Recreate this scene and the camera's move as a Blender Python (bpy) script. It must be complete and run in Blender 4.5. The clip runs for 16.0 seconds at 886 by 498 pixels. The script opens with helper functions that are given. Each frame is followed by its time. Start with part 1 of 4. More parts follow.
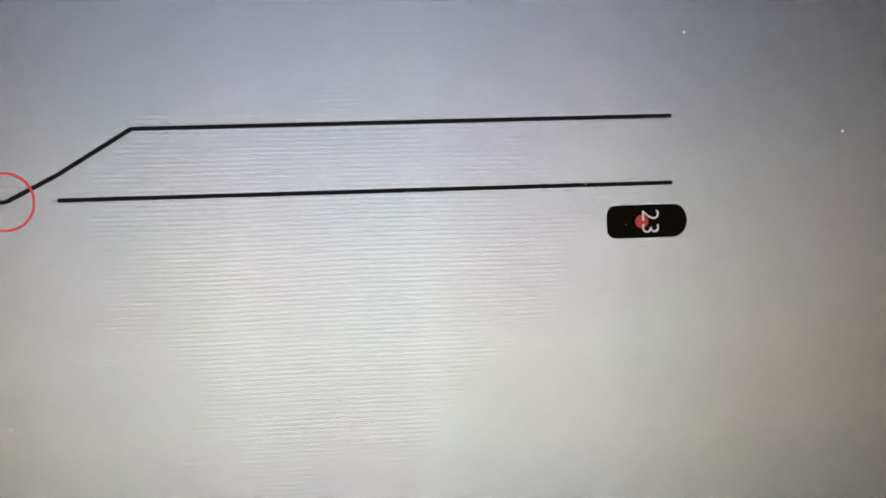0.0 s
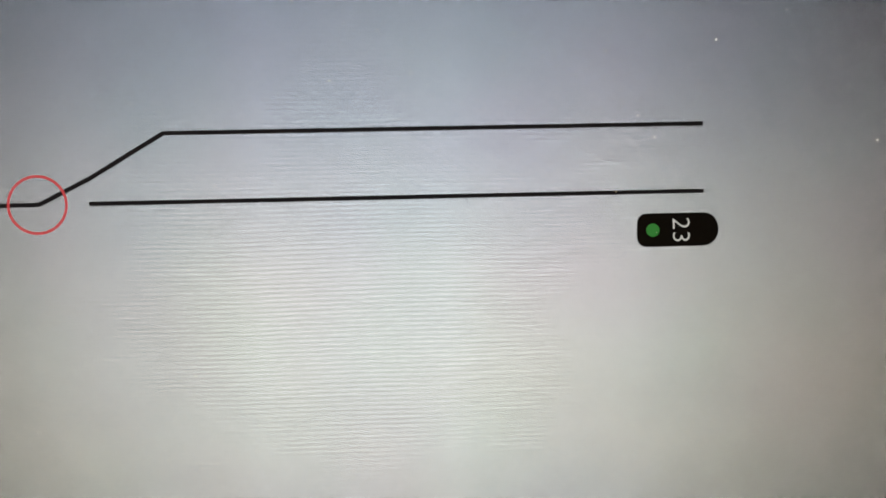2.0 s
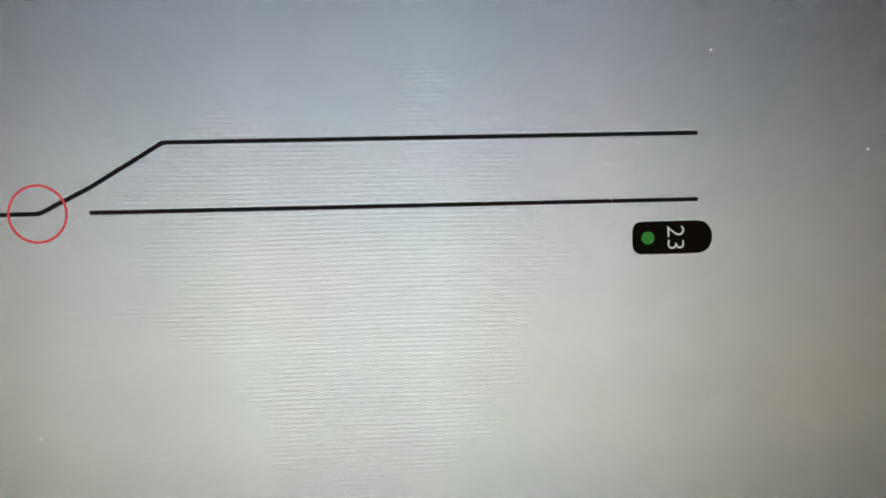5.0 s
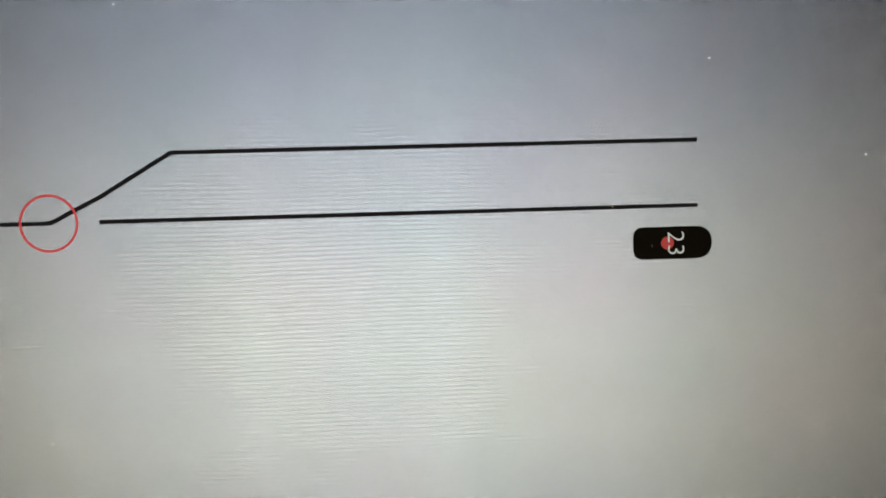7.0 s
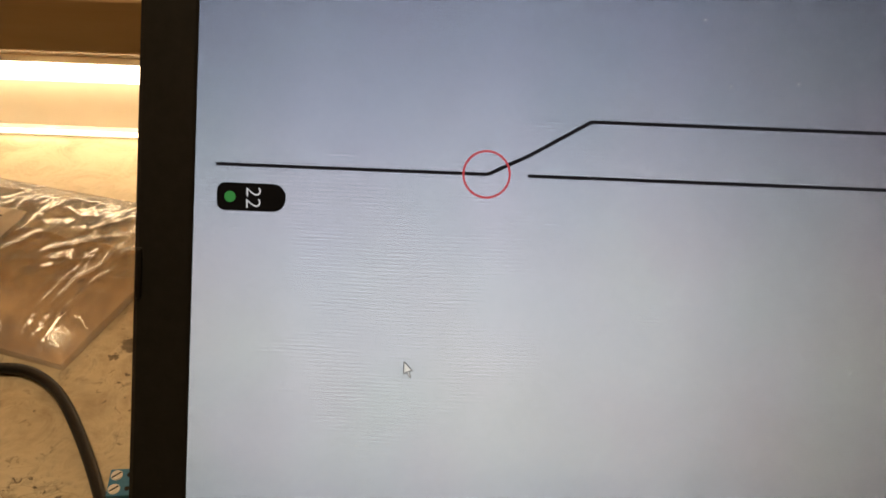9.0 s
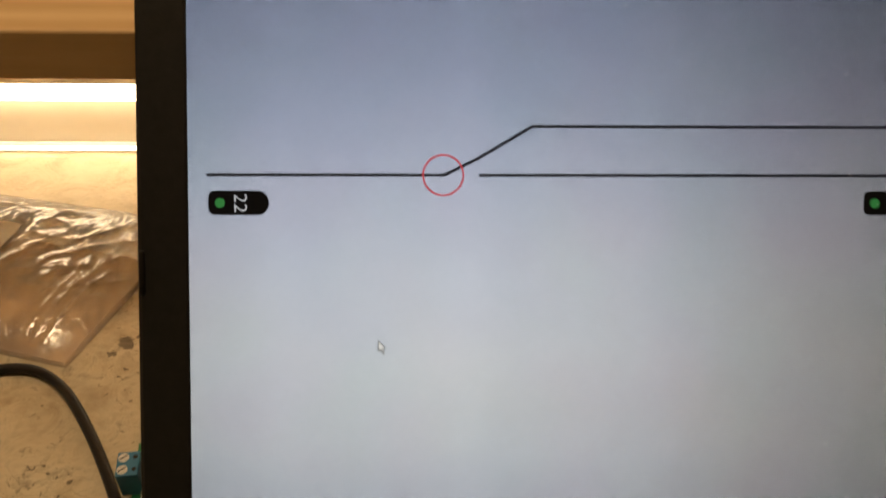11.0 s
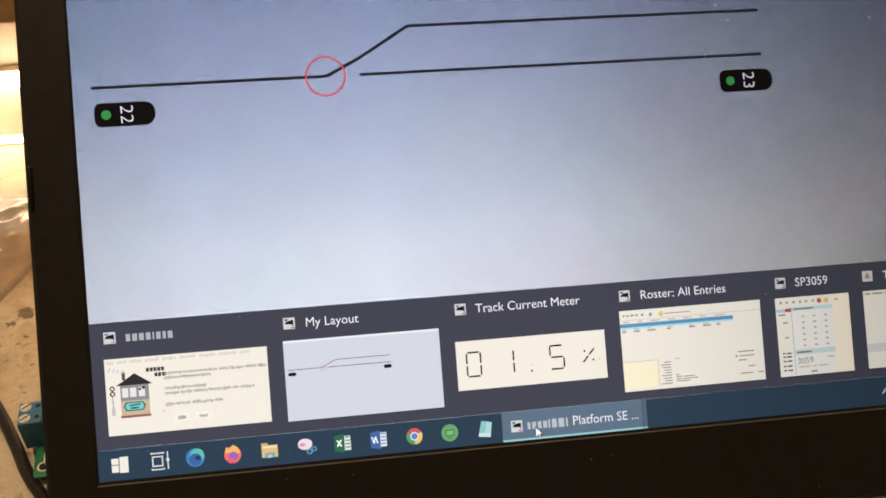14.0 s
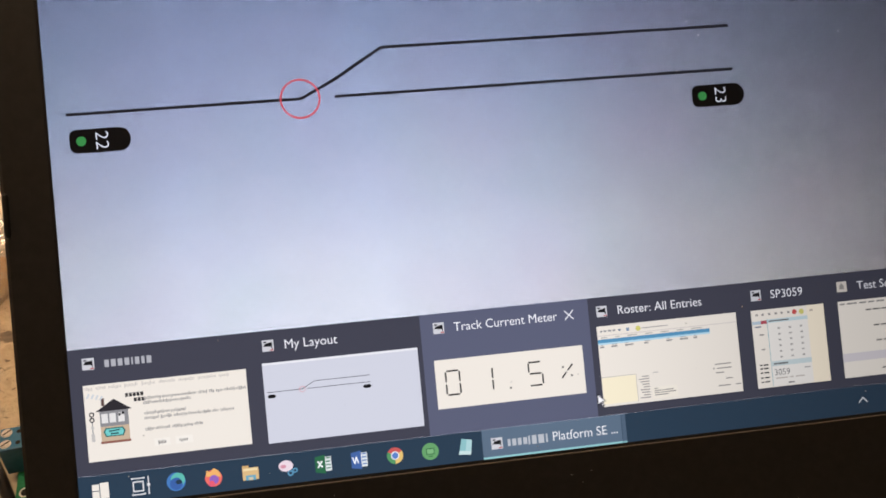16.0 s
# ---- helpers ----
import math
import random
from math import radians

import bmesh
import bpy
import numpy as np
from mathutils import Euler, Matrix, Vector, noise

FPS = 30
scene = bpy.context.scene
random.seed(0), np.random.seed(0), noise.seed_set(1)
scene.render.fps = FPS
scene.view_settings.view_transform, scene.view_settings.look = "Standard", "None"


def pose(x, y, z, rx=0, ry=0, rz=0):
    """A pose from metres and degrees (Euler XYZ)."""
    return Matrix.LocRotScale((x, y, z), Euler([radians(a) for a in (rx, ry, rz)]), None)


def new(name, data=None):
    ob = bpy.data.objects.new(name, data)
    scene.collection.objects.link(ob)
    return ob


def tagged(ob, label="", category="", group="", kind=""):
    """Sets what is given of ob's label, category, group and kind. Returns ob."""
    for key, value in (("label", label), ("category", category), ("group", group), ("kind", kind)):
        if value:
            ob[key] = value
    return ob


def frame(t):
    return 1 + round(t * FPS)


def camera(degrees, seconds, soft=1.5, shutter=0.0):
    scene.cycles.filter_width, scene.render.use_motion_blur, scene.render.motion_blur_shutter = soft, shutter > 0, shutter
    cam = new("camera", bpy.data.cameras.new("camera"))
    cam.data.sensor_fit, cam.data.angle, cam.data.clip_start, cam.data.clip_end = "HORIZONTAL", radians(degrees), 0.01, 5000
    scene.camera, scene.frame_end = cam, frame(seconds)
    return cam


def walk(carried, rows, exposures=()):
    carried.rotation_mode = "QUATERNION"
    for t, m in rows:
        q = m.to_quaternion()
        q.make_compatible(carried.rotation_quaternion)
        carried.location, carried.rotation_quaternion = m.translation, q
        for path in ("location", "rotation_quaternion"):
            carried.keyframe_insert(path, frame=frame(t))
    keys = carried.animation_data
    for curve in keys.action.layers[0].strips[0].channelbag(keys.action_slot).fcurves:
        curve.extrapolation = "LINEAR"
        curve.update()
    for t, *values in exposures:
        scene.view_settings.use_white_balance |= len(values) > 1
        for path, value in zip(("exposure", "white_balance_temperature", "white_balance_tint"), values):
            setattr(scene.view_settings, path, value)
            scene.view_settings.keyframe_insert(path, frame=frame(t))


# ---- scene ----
cam = camera(52.0, 16.0, soft=1.7, shutter=0.4)
PATH = [
    (0, pose(0.1670, -0.0770, 0.2828, 45.40, -1.41, -4.22)),
    (0.5, pose(0.1708, -0.0765, 0.2820, 45.25, -1.16, -3.66)),
    (1, pose(0.1699, -0.0770, 0.2809, 45.43, -0.77, -3.11)),
    (1.5, pose(0.1645, -0.0759, 0.2824, 45.54, -1.19, -3.44)),
    (2, pose(0.1655, -0.0777, 0.2809, 46.29, -0.80, -2.85)),
    (2.5, pose(0.1621, -0.0748, 0.2850, 45.37, -1.53, -3.85)),
    (3, pose(0.1658, -0.0756, 0.2850, 45.51, -0.86, -3.25)),
    (3.5, pose(0.1656, -0.0754, 0.2850, 45.20, -0.94, -3.08)),
    (4, pose(0.1626, -0.0751, 0.2860, 45.12, -1.45, -3.50)),
    (6.3, pose(0.1627, -0.0760, 0.2870, 45.66, -0.93, -3.33)),
    (6.5, pose(0.1646, -0.0759, 0.2894, 45.47, -0.58, -3.04)),
    (7, pose(0.1632, -0.0776, 0.2893, 45.62, -0.87, -3.43)),
    (7.5, pose(0.1654, -0.0781, 0.2889, 45.90, -0.54, -2.73)),
    (7.8, pose(0.1510, -0.0878, 0.2921, 47.33, -0.94, -2.66)),
    (8, pose(0.1248, -0.0937, 0.3062, 46.02, -1.72, -2.64)),
    (8.2, pose(0.1093, -0.1070, 0.3030, 47.57, -1.22, -1.05)),
    (8.5, pose(0.0790, -0.1185, 0.3007, 48.40, -1.64, 0.44)),
    (8.7, pose(0.0715, -0.1173, 0.3021, 46.87, -1.50, 1.78)),
    (10.8, pose(0.0770, -0.1305, 0.3223, 45.89, -0.66, -0.11)),
    (11, pose(0.0742, -0.1467, 0.3303, 46.30, -1.02, -1.11)),
    (11.5, pose(0.0664, -0.1733, 0.3125, 47.61, -1.44, -2.52)),
    (12, pose(0.0585, -0.1952, 0.3083, 48.77, -0.96, -3.50)),
    (12.1, pose(0.0579, -0.1993, 0.3029, 49.66, -0.65, -3.34)),
    (12.3, pose(0.0623, -0.1998, 0.3045, 50.61, -0.19, -3.88)),
    (12.5, pose(0.0782, -0.1974, 0.2990, 51.09, 0.35, -5.42)),
    (13, pose(0.0815, -0.1951, 0.2932, 50.95, -0.69, -7.50)),
    (13.5, pose(0.0826, -0.1931, 0.2926, 50.43, -0.86, -7.96)),
    (14, pose(0.0824, -0.1925, 0.2953, 50.25, -0.93, -7.70)),
    (14.5, pose(0.0847, -0.1925, 0.2939, 50.24, -0.57, -7.64)),
    (15, pose(0.0862, -0.1933, 0.2957, 50.34, -0.48, -7.83)),
    (15.5, pose(0.0867, -0.1922, 0.2973, 50.52, -0.39, -8.26)),
    (16, pose(0.0870, -0.1916, 0.2999, 50.65, -0.52, -8.85)),
]
EXPOSURE = [(0, 0.02, 7350, 6), (1.5, 0.0, 7350, 3), (2.5, -0.03, 7350, 2), (4, -0.05, 7350, -2), (6.5, -0.05, 7350, 1), (7.5, -0.05, 7350, 0), (8, 0.05, 7150, 12), (8.25, 0.2, 6950, 12), (8.5, -0.12, 6800, 10), (11, -0.22, 6500, 9), (11.5, -0.08, 6350, 9), (12, 0.12, 6150, 10), (13, 0.22, 6150, 12), (13.6, 0.24, 6100, 13), (14, 0.36, 6050, 14), (14.5, 0.36, 6000, 15), (16, 0.30, 5900, 17)]
walk(cam, PATH, EXPOSURE)

scene.cycles.transparent_max_bounces = 64

# ---- world and light ----
world = bpy.data.worlds.new("world")
scene.world = world
world.use_nodes = True
world.node_tree.nodes["Background"].inputs[0].default_value = (0.9, 0.8, 0.65, 1)
world.node_tree.nodes["Background"].inputs[1].default_value = 0.05

ceiling_lamp_data = bpy.data.lights.new("ceiling_lamp_light", "AREA")
ceiling_lamp_data.shape, ceiling_lamp_data.size, ceiling_lamp_data.size_y = "RECTANGLE", 0.9, 0.25
ceiling_lamp_data.energy, ceiling_lamp_data.color = 6.5, (1.0, 0.72, 0.42)
ceiling_lamp_light = new("ceiling_lamp_light", ceiling_lamp_data)
ceiling_lamp_light.matrix_basis = pose(-0.1, 0.12, 1.30)

# ---- plan: the display's lower left corner, its lean and its pitch of picture points ----
PX = 0.0002526
LEAN = 41.0
SCREEN = pose(0, 0, 0.045, 90 - LEAN, 0, 0)
BACK = 0.285


# ---- materials ----
def node_material(name):
    m = bpy.data.materials.new(name)
    m.use_nodes = True
    nodes, links = m.node_tree.nodes, m.node_tree.links
    return m, nodes, links, nodes["Principled BSDF"]


def linear(c):
    return tuple(((v / 255 + 0.055) / 1.055) ** 2.4 if v > 10 else v / 255 / 12.92 for v in c)


def add(nodes, kind, **inputs):
    n = nodes.new(kind)
    for key, value in inputs.items():
        n.inputs[key.replace("_", " ")].default_value = value
    return n


def maths(nodes, links, op, a, b):
    n = nodes.new("ShaderNodeMath")
    n.operation = op
    for slot, v in zip(n.inputs, (a, b)):
        if isinstance(v, (int, float)):
            slot.default_value = v
        else:
            links.new(v, slot)
    return n.outputs[0]


def ramp(nodes, links, value, low, high, to_low, to_high):
    n = nodes.new("ShaderNodeMapRange")
    n.interpolation_type = "SMOOTHSTEP"
    links.new(value, n.inputs["Value"])
    for key, v in (("From Min", low), ("From Max", high), ("To Min", to_low), ("To Max", to_high)):
        n.inputs[key].default_value = v
    return n.outputs["Result"]


def surface(name, dark, light, scale, rough=0.6, stretch=(1, 1, 1), bump=0.1, metal=0.0, fine=8.0, spec=0.5, distort=0.0):
    """A material with a coarse and a fine variation between two colours, and relief."""
    m, nodes, links, b = node_material(name)
    where = nodes.new("ShaderNodeTexCoord")
    turn = add(nodes, "ShaderNodeMapping", Scale=stretch)
    links.new(where.outputs["Object"], turn.inputs["Vector"])
    coarse = add(nodes, "ShaderNodeTexNoise", Scale=scale, Detail=6.0, Roughness=0.6, Distortion=distort)
    grain = add(nodes, "ShaderNodeTexNoise", Scale=scale * fine, Detail=3.0)
    for n in (coarse, grain):
        links.new(turn.outputs["Vector"], n.inputs["Vector"])
    both = maths(nodes, links, "ADD", maths(nodes, links, "MULTIPLY", coarse.outputs["Fac"], 0.65), maths(nodes, links, "MULTIPLY", grain.outputs["Fac"], 0.35))
    mix = nodes.new("ShaderNodeValToRGB")
    mix.color_ramp.elements[0].position, mix.color_ramp.elements[1].position = 0.35, 0.65
    mix.color_ramp.elements[0].color, mix.color_ramp.elements[1].color = (*dark, 1), (*light, 1)
    links.new(both, mix.inputs["Fac"])
    links.new(mix.outputs["Color"], b.inputs["Base Color"])
    relief = add(nodes, "ShaderNodeBump", Strength=bump, Distance=0.001)
    links.new(both, relief.inputs["Height"])
    links.new(relief.outputs["Normal"], b.inputs["Normal"])
    links.new(ramp(nodes, links, grain.outputs["Fac"], 0.3, 0.7, rough - 0.07, rough + 0.07), b.inputs["Roughness"])
    b.inputs["Metallic"].default_value = metal
    b.inputs["Specular IOR Level"].default_value = spec
    return m


def chipboard():
    """Worn pale chipboard: pressed flakes, dark specks, rubbed dirt and two or three spills of dark paint."""
    m, nodes, links, b = node_material("chipboard")
    where = nodes.new("ShaderNodeTexCoord")
    cloud = add(nodes, "ShaderNodeTexNoise", Scale=14.0, Detail=8.0, Roughness=0.65)
    smear = add(nodes, "ShaderNodeTexNoise", Scale=55.0, Detail=6.0, Roughness=0.7, Distortion=1.2)
    grit = add(nodes, "ShaderNodeTexNoise", Scale=420.0, Detail=3.0)
    chips = add(nodes, "ShaderNodeTexVoronoi", Scale=150.0, Randomness=1.0)
    turn = add(nodes, "ShaderNodeMapping", Rotation=(0, 0, 0.5), Scale=(1, 2.2, 1))
    links.new(where.outputs["Object"], turn.inputs["Vector"])
    for n in (cloud, smear, grit):
        links.new(where.outputs["Object"], n.inputs["Vector"])
    links.new(turn.outputs["Vector"], chips.inputs["Vector"])
    tone = nodes.new("ShaderNodeValToRGB")
    e = tone.color_ramp.elements
    e[0].position, e[0].color = 0.34, (0.30, 0.235, 0.15, 1)
    e[1].position, e[1].color = 0.64, (0.60, 0.52, 0.37, 1)
    mid = e.new(0.5)
    mid.color = (0.50, 0.42, 0.285, 1)
    wear = maths(nodes, links, "ADD", maths(nodes, links, "MULTIPLY", cloud.outputs["Fac"], 0.5), maths(nodes, links, "MULTIPLY", smear.outputs["Fac"], 0.5))
    links.new(wear, tone.inputs["Fac"])
    dark = ramp(nodes, links, smear.outputs["Fac"], 0.52, 0.68, 0.0, 0.50)
    specks = add(nodes, "ShaderNodeTexNoise", Scale=230.0, Detail=2.0, Distortion=0.8)
    links.new(where.outputs["Object"], specks.inputs["Vector"])
    patch = add(nodes, "ShaderNodeTexNoise", Scale=30.0, Detail=2.0)
    links.new(where.outputs["Object"], patch.inputs["Vector"])
    spots = maths(nodes, links, "MULTIPLY", ramp(nodes, links, specks.outputs["Fac"], 0.61, 0.70, 0.0, 0.75), ramp(nodes, links, patch.outputs["Fac"], 0.45, 0.6, 0.0, 1.0))
    flake = ramp(nodes, links, chips.outputs["Distance"], 0.0, 0.7, 0.12, 0.0)
    # dark smears, specks, flakes and cracks fade out towards the wall
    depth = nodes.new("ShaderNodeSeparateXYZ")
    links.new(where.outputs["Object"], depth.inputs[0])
    wall_fade = ramp(nodes, links, depth.outputs["Y"], 0.165, 0.205, 1.0, 0.12)
    spots = maths(nodes, links, "MULTIPLY", spots, wall_fade)
    stain = maths(nodes, links, "ADD", maths(nodes, links, "ADD", maths(nodes, links, "MULTIPLY", dark, wall_fade), spots), maths(nodes, links, "MULTIPLY", flake, wall_fade))
    # fine cracks and scratches between the pressed flakes
    warp = nodes.new("ShaderNodeVectorMath")
    links.new(turn.outputs["Vector"], warp.inputs[0])
    links.new(maths(nodes, links, "MULTIPLY", smear.outputs["Fac"], 0.02), warp.inputs[1])
    cracks = add(nodes, "ShaderNodeTexVoronoi", Scale=70.0)
    cracks.feature = "DISTANCE_TO_EDGE"
    links.new(warp.outputs[0], cracks.inputs["Vector"])
    scratched = maths(nodes, links, "MULTIPLY", ramp(nodes, links, cracks.outputs["Distance"], 0.0, 0.035, 0.28, 0.0), ramp(nodes, links, maths(nodes, links, "MULTIPLY", patch.outputs["Fac"], cloud.outputs["Fac"]), 0.24, 0.34, 0.0, 1.0))
    stain = maths(nodes, links, "ADD", stain, maths(nodes, links, "MULTIPLY", scratched, wall_fade))
    # dark paint spills beside the plastic bag
    for cx, cy, r in ((-0.0639, 0.1351, 0.0042), (-0.0576, 0.1388, 0.0026), (-0.0688, 0.1285, 0.0022)):
        away = nodes.new("ShaderNodeVectorMath")
        away.operation = "DISTANCE"
        links.new(where.outputs["Object"], away.inputs[0])
        away.inputs[1].default_value = (cx, cy, 0.0)
        ragged = maths(nodes, links, "ADD", away.outputs["Value"], maths(nodes, links, "MULTIPLY", maths(nodes, links, "SUBTRACT", specks.outputs["Fac"], 0.5), 0.009))
        stain = maths(nodes, links, "ADD", stain, ramp(nodes, links, ragged, r * 0.7, r * 1.15, 0.75, 0.0))
    stain = maths(nodes, links, "MINIMUM", stain, 0.92)
    mix = nodes.new("ShaderNodeMix")
    mix.data_type = "RGBA"
    links.new(stain, mix.inputs[0])
    links.new(tone.outputs["Color"], mix.inputs[6])
    mix.inputs[7].default_value = (0.05, 0.035, 0.025, 1)
    links.new(mix.outputs[2], b.inputs["Base Color"])
    relief = add(nodes, "ShaderNodeBump", Strength=0.35, Distance=0.0008)
    links.new(maths(nodes, links, "ADD", grit.outputs["Fac"], smear.outputs["Fac"]), relief.inputs["Height"])
    links.new(relief.outputs["Normal"], b.inputs["Normal"])
    b.inputs["Roughness"].default_value = 0.62
    return m


def pine(name, dark, light):
    """Planed pine with long grain along x."""
    m, nodes, links, b = node_material(name)
    where = nodes.new("ShaderNodeTexCoord")
    turn = add(nodes, "ShaderNodeMapping", Scale=(0.6, 9.0, 9.0), Rotation=(0, 0, 0.05))
    links.new(where.outputs["Object"], turn.inputs["Vector"])
    rings = add(nodes, "ShaderNodeTexWave", Scale=2.2, Distortion=5.0, Detail=3.0)
    rings.inputs["Detail Scale"].default_value = 1.4
    rings.bands_direction = "Y"
    fibre = add(nodes, "ShaderNodeTexNoise", Scale=60.0, Detail=4.0)
    links.new(turn.outputs["Vector"], rings.inputs["Vector"])
    links.new(turn.outputs["Vector"], fibre.inputs["Vector"])
    both = maths(nodes, links, "ADD", maths(nodes, links, "MULTIPLY", rings.outputs["Fac"], 0.6), maths(nodes, links, "MULTIPLY", fibre.outputs["Fac"], 0.4))
    mix = nodes.new("ShaderNodeValToRGB")
    mix.color_ramp.elements[0].color, mix.color_ramp.elements[1].color = (*light, 1), (*dark, 1)
    links.new(both, mix.inputs["Fac"])
    links.new(mix.outputs["Color"], b.inputs["Base Color"])
    b.inputs["Roughness"].default_value = 0.55
    return m


GLOWS = {}


def glow(r, g, b, under_film=False):
    """What one colour of the lit display looks like, with the dimming and tint shift of slanted views painted in by
    place, and faint moire lines.
    """
    key = (r, g, b)
    if (key, under_film) in GLOWS:
        return GLOWS[key, under_film]
    m, nodes, links, shader = node_material("display_%02x%02x%02x" % key)
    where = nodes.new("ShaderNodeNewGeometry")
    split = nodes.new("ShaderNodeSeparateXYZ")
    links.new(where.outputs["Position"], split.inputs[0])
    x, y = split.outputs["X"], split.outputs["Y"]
    # fall-off of slanted views, painted into the emission by place on the panel
    side = maths(nodes, links, "MULTIPLY", ramp(nodes, links, x, 0.0, 0.26, 0.86, 1.13), ramp(nodes, links, x, 0.265, 0.34, 1.0, 0.80)) if under_film else ramp(nodes, links, x, 0.15, 0.31, 1.0, 0.55)
    top = ramp(nodes, links, y, 0.04, 0.13, 1.06, 0.86) if under_film else ramp(nodes, links, y, 0.02, 0.10, 1.0, 0.8)
    # moire drawn into the glow: wavy lines spaced to fit the camera's view
    sway = add(nodes, "ShaderNodeTexNoise", Scale=14.0, Detail=1.0)
    links.new(where.outputs["Position"], sway.inputs["Vector"])
    wave = maths(nodes, links, "SINE", maths(nodes, links, "ADD", maths(nodes, links, "MULTIPLY", y, 2 * math.pi / 0.00072), maths(nodes, links, "MULTIPLY", sway.outputs["Fac"], 16.0)), 0.0)
    moire = ramp(nodes, links, wave, -1.0, 1.0, 0.89 if under_film else 1.0, 1.11 if under_film else 1.0)
    columns = maths(nodes, links, "SINE", maths(nodes, links, "ADD", maths(nodes, links, "MULTIPLY", x, 2 * math.pi / 0.00072), maths(nodes, links, "MULTIPLY", sway.outputs["Fac"], 16.0)), 0.0)
    moire = maths(nodes, links, "MULTIPLY", moire, ramp(nodes, links, columns, -1.0, 1.0, 0.96 if under_film else 1.0, 1.04 if under_film else 1.0))
    power = maths(nodes, links, "MULTIPLY", maths(nodes, links, "MULTIPLY", maths(nodes, links, "MULTIPLY", side, top), 2.0 if under_film else 0.84), moire)
    # warm bottom and cool top painted in for the tint shift at a slant
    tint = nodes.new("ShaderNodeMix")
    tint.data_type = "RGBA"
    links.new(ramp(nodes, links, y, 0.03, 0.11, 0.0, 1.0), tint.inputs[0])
    base = linear(key)
    if not under_film:
        # haze of reflected light put into the colours: pictures on the panel turn greyer
        grey = sum(base) / 3
        base = [v + (grey - v) * 0.24 for v in base]
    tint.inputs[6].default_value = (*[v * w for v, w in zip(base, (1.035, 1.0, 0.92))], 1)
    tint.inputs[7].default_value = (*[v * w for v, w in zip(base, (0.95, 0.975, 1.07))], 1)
    # broad faint patches of colour, as panels show in a lens
    patch = add(nodes, "ShaderNodeTexNoise", Scale=26.0, Detail=1.0)
    links.new(where.outputs["Position"], patch.inputs["Vector"])
    faint = nodes.new("ShaderNodeMix")
    faint.data_type, faint.blend_type = "RGBA", "OVERLAY"
    faint.inputs[0].default_value = 0.16
    links.new(tint.outputs[2], faint.inputs[6])
    links.new(patch.outputs["Color"], faint.inputs[7])
    links.new(faint.outputs[2] if under_film else tint.outputs[2], shader.inputs["Emission Color"])
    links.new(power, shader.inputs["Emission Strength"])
    shader.inputs["Base Color"].default_value = (0.006, 0.006, 0.007, 1)
    if under_film:
        links.new(ramp(nodes, links, wave, -1.0, 1.0, 0.003, 0.04), shader.inputs["Base Color"])
    shader.inputs["Roughness"].default_value = 0.45
    shader.inputs["Specular IOR Level"].default_value = 0.1
    GLOWS[key, under_film] = m
    return m


def lamp_glow(name, colour, strength):
    m, nodes, links, b = node_material(name)
    b.inputs["Base Color"].default_value = (0.8, 0.8, 0.78, 1)
    b.inputs["Emission Color"].default_value = (*colour, 1)
    b.inputs["Emission Strength"].default_value = strength
    return m


CHIPBOARD = chipboard()
PINE = pine("pine", (0.62, 0.37, 0.16), (0.80, 0.57, 0.30))
WALL = surface("painted_wall", (0.60, 0.52, 0.39), (0.67, 0.58, 0.44), 6.0, 0.55)
PLASTER = surface("plaster", (0.45, 0.41, 0.35), (0.52, 0.48, 0.42), 4.0, 0.8)
FLOOR_MAT = surface("concrete", (0.18, 0.17, 0.16), (0.27, 0.26, 0.24), 5.0, 0.8)
BEZEL = surface("bezel_plastic", (0.012, 0.0108, 0.0095), (0.018, 0.016, 0.014), 300.0, 0.5, bump=0.06, spec=0.22)
GAP = surface("gasket_black", (0.004, 0.004, 0.004), (0.007, 0.007, 0.007), 400.0, 0.7, bump=0.02)
DECK = surface("deck_plastic", (0.30, 0.27, 0.24), (0.36, 0.33, 0.29), 500.0, 0.45, bump=0.04)
SILVER = surface("silver_print", (0.42, 0.40, 0.36), (0.52, 0.50, 0.46), 900.0, 0.35, metal=0.6)
RUBBER = surface("cable_rubber", (0.007, 0.006, 0.005), (0.012, 0.010, 0.009), 200.0, 0.4, bump=0.05, spec=0.22)
BLUE = surface("blue_plastic", (0.020, 0.13, 0.25), (0.035, 0.18, 0.33), 500.0, 0.4)
GREEN = surface("board_green", (0.008, 0.13, 0.05), (0.015, 0.20, 0.08), 350.0, 0.35)
STEEL = surface("screw_steel", (0.55, 0.53, 0.50), (0.78, 0.76, 0.72), 900.0, 0.4, metal=0.35)
NYLON = surface("white_nylon", (0.70, 0.69, 0.64), (0.80, 0.79, 0.75), 500.0, 0.4)
SOOT = surface("dark_plastic", (0.015, 0.013, 0.012), (0.05, 0.035, 0.025), 300.0, 0.5)
# near-black that stands in for the shade inside holes and slots
HOLE_SHADE = surface("hole_shade", (0.004, 0.004, 0.004), (0.008, 0.007, 0.007), 500.0, 0.8)
KRAFT = surface("kraft_card", (0.17, 0.08, 0.032), (0.60, 0.38, 0.185), 20.0, 0.7, stretch=(1, 0.35, 1), bump=0.5, distort=1.5)
PAPER = surface("label_paper", (0.70, 0.64, 0.54), (0.78, 0.72, 0.62), 60.0, 0.6)
INK = surface("label_ink", (0.02, 0.018, 0.016), (0.04, 0.035, 0.03), 300.0, 0.6)
ALU = surface("lamp_housing", (0.70, 0.68, 0.62), (0.78, 0.76, 0.70), 90.0, 0.35)
TUBE = lamp_glow("tube_glow", (1.0, 0.765, 0.50), 14.0)
THIN = lamp_glow("thin_strip_glow", (1.0, 0.765, 0.50), 6.0)
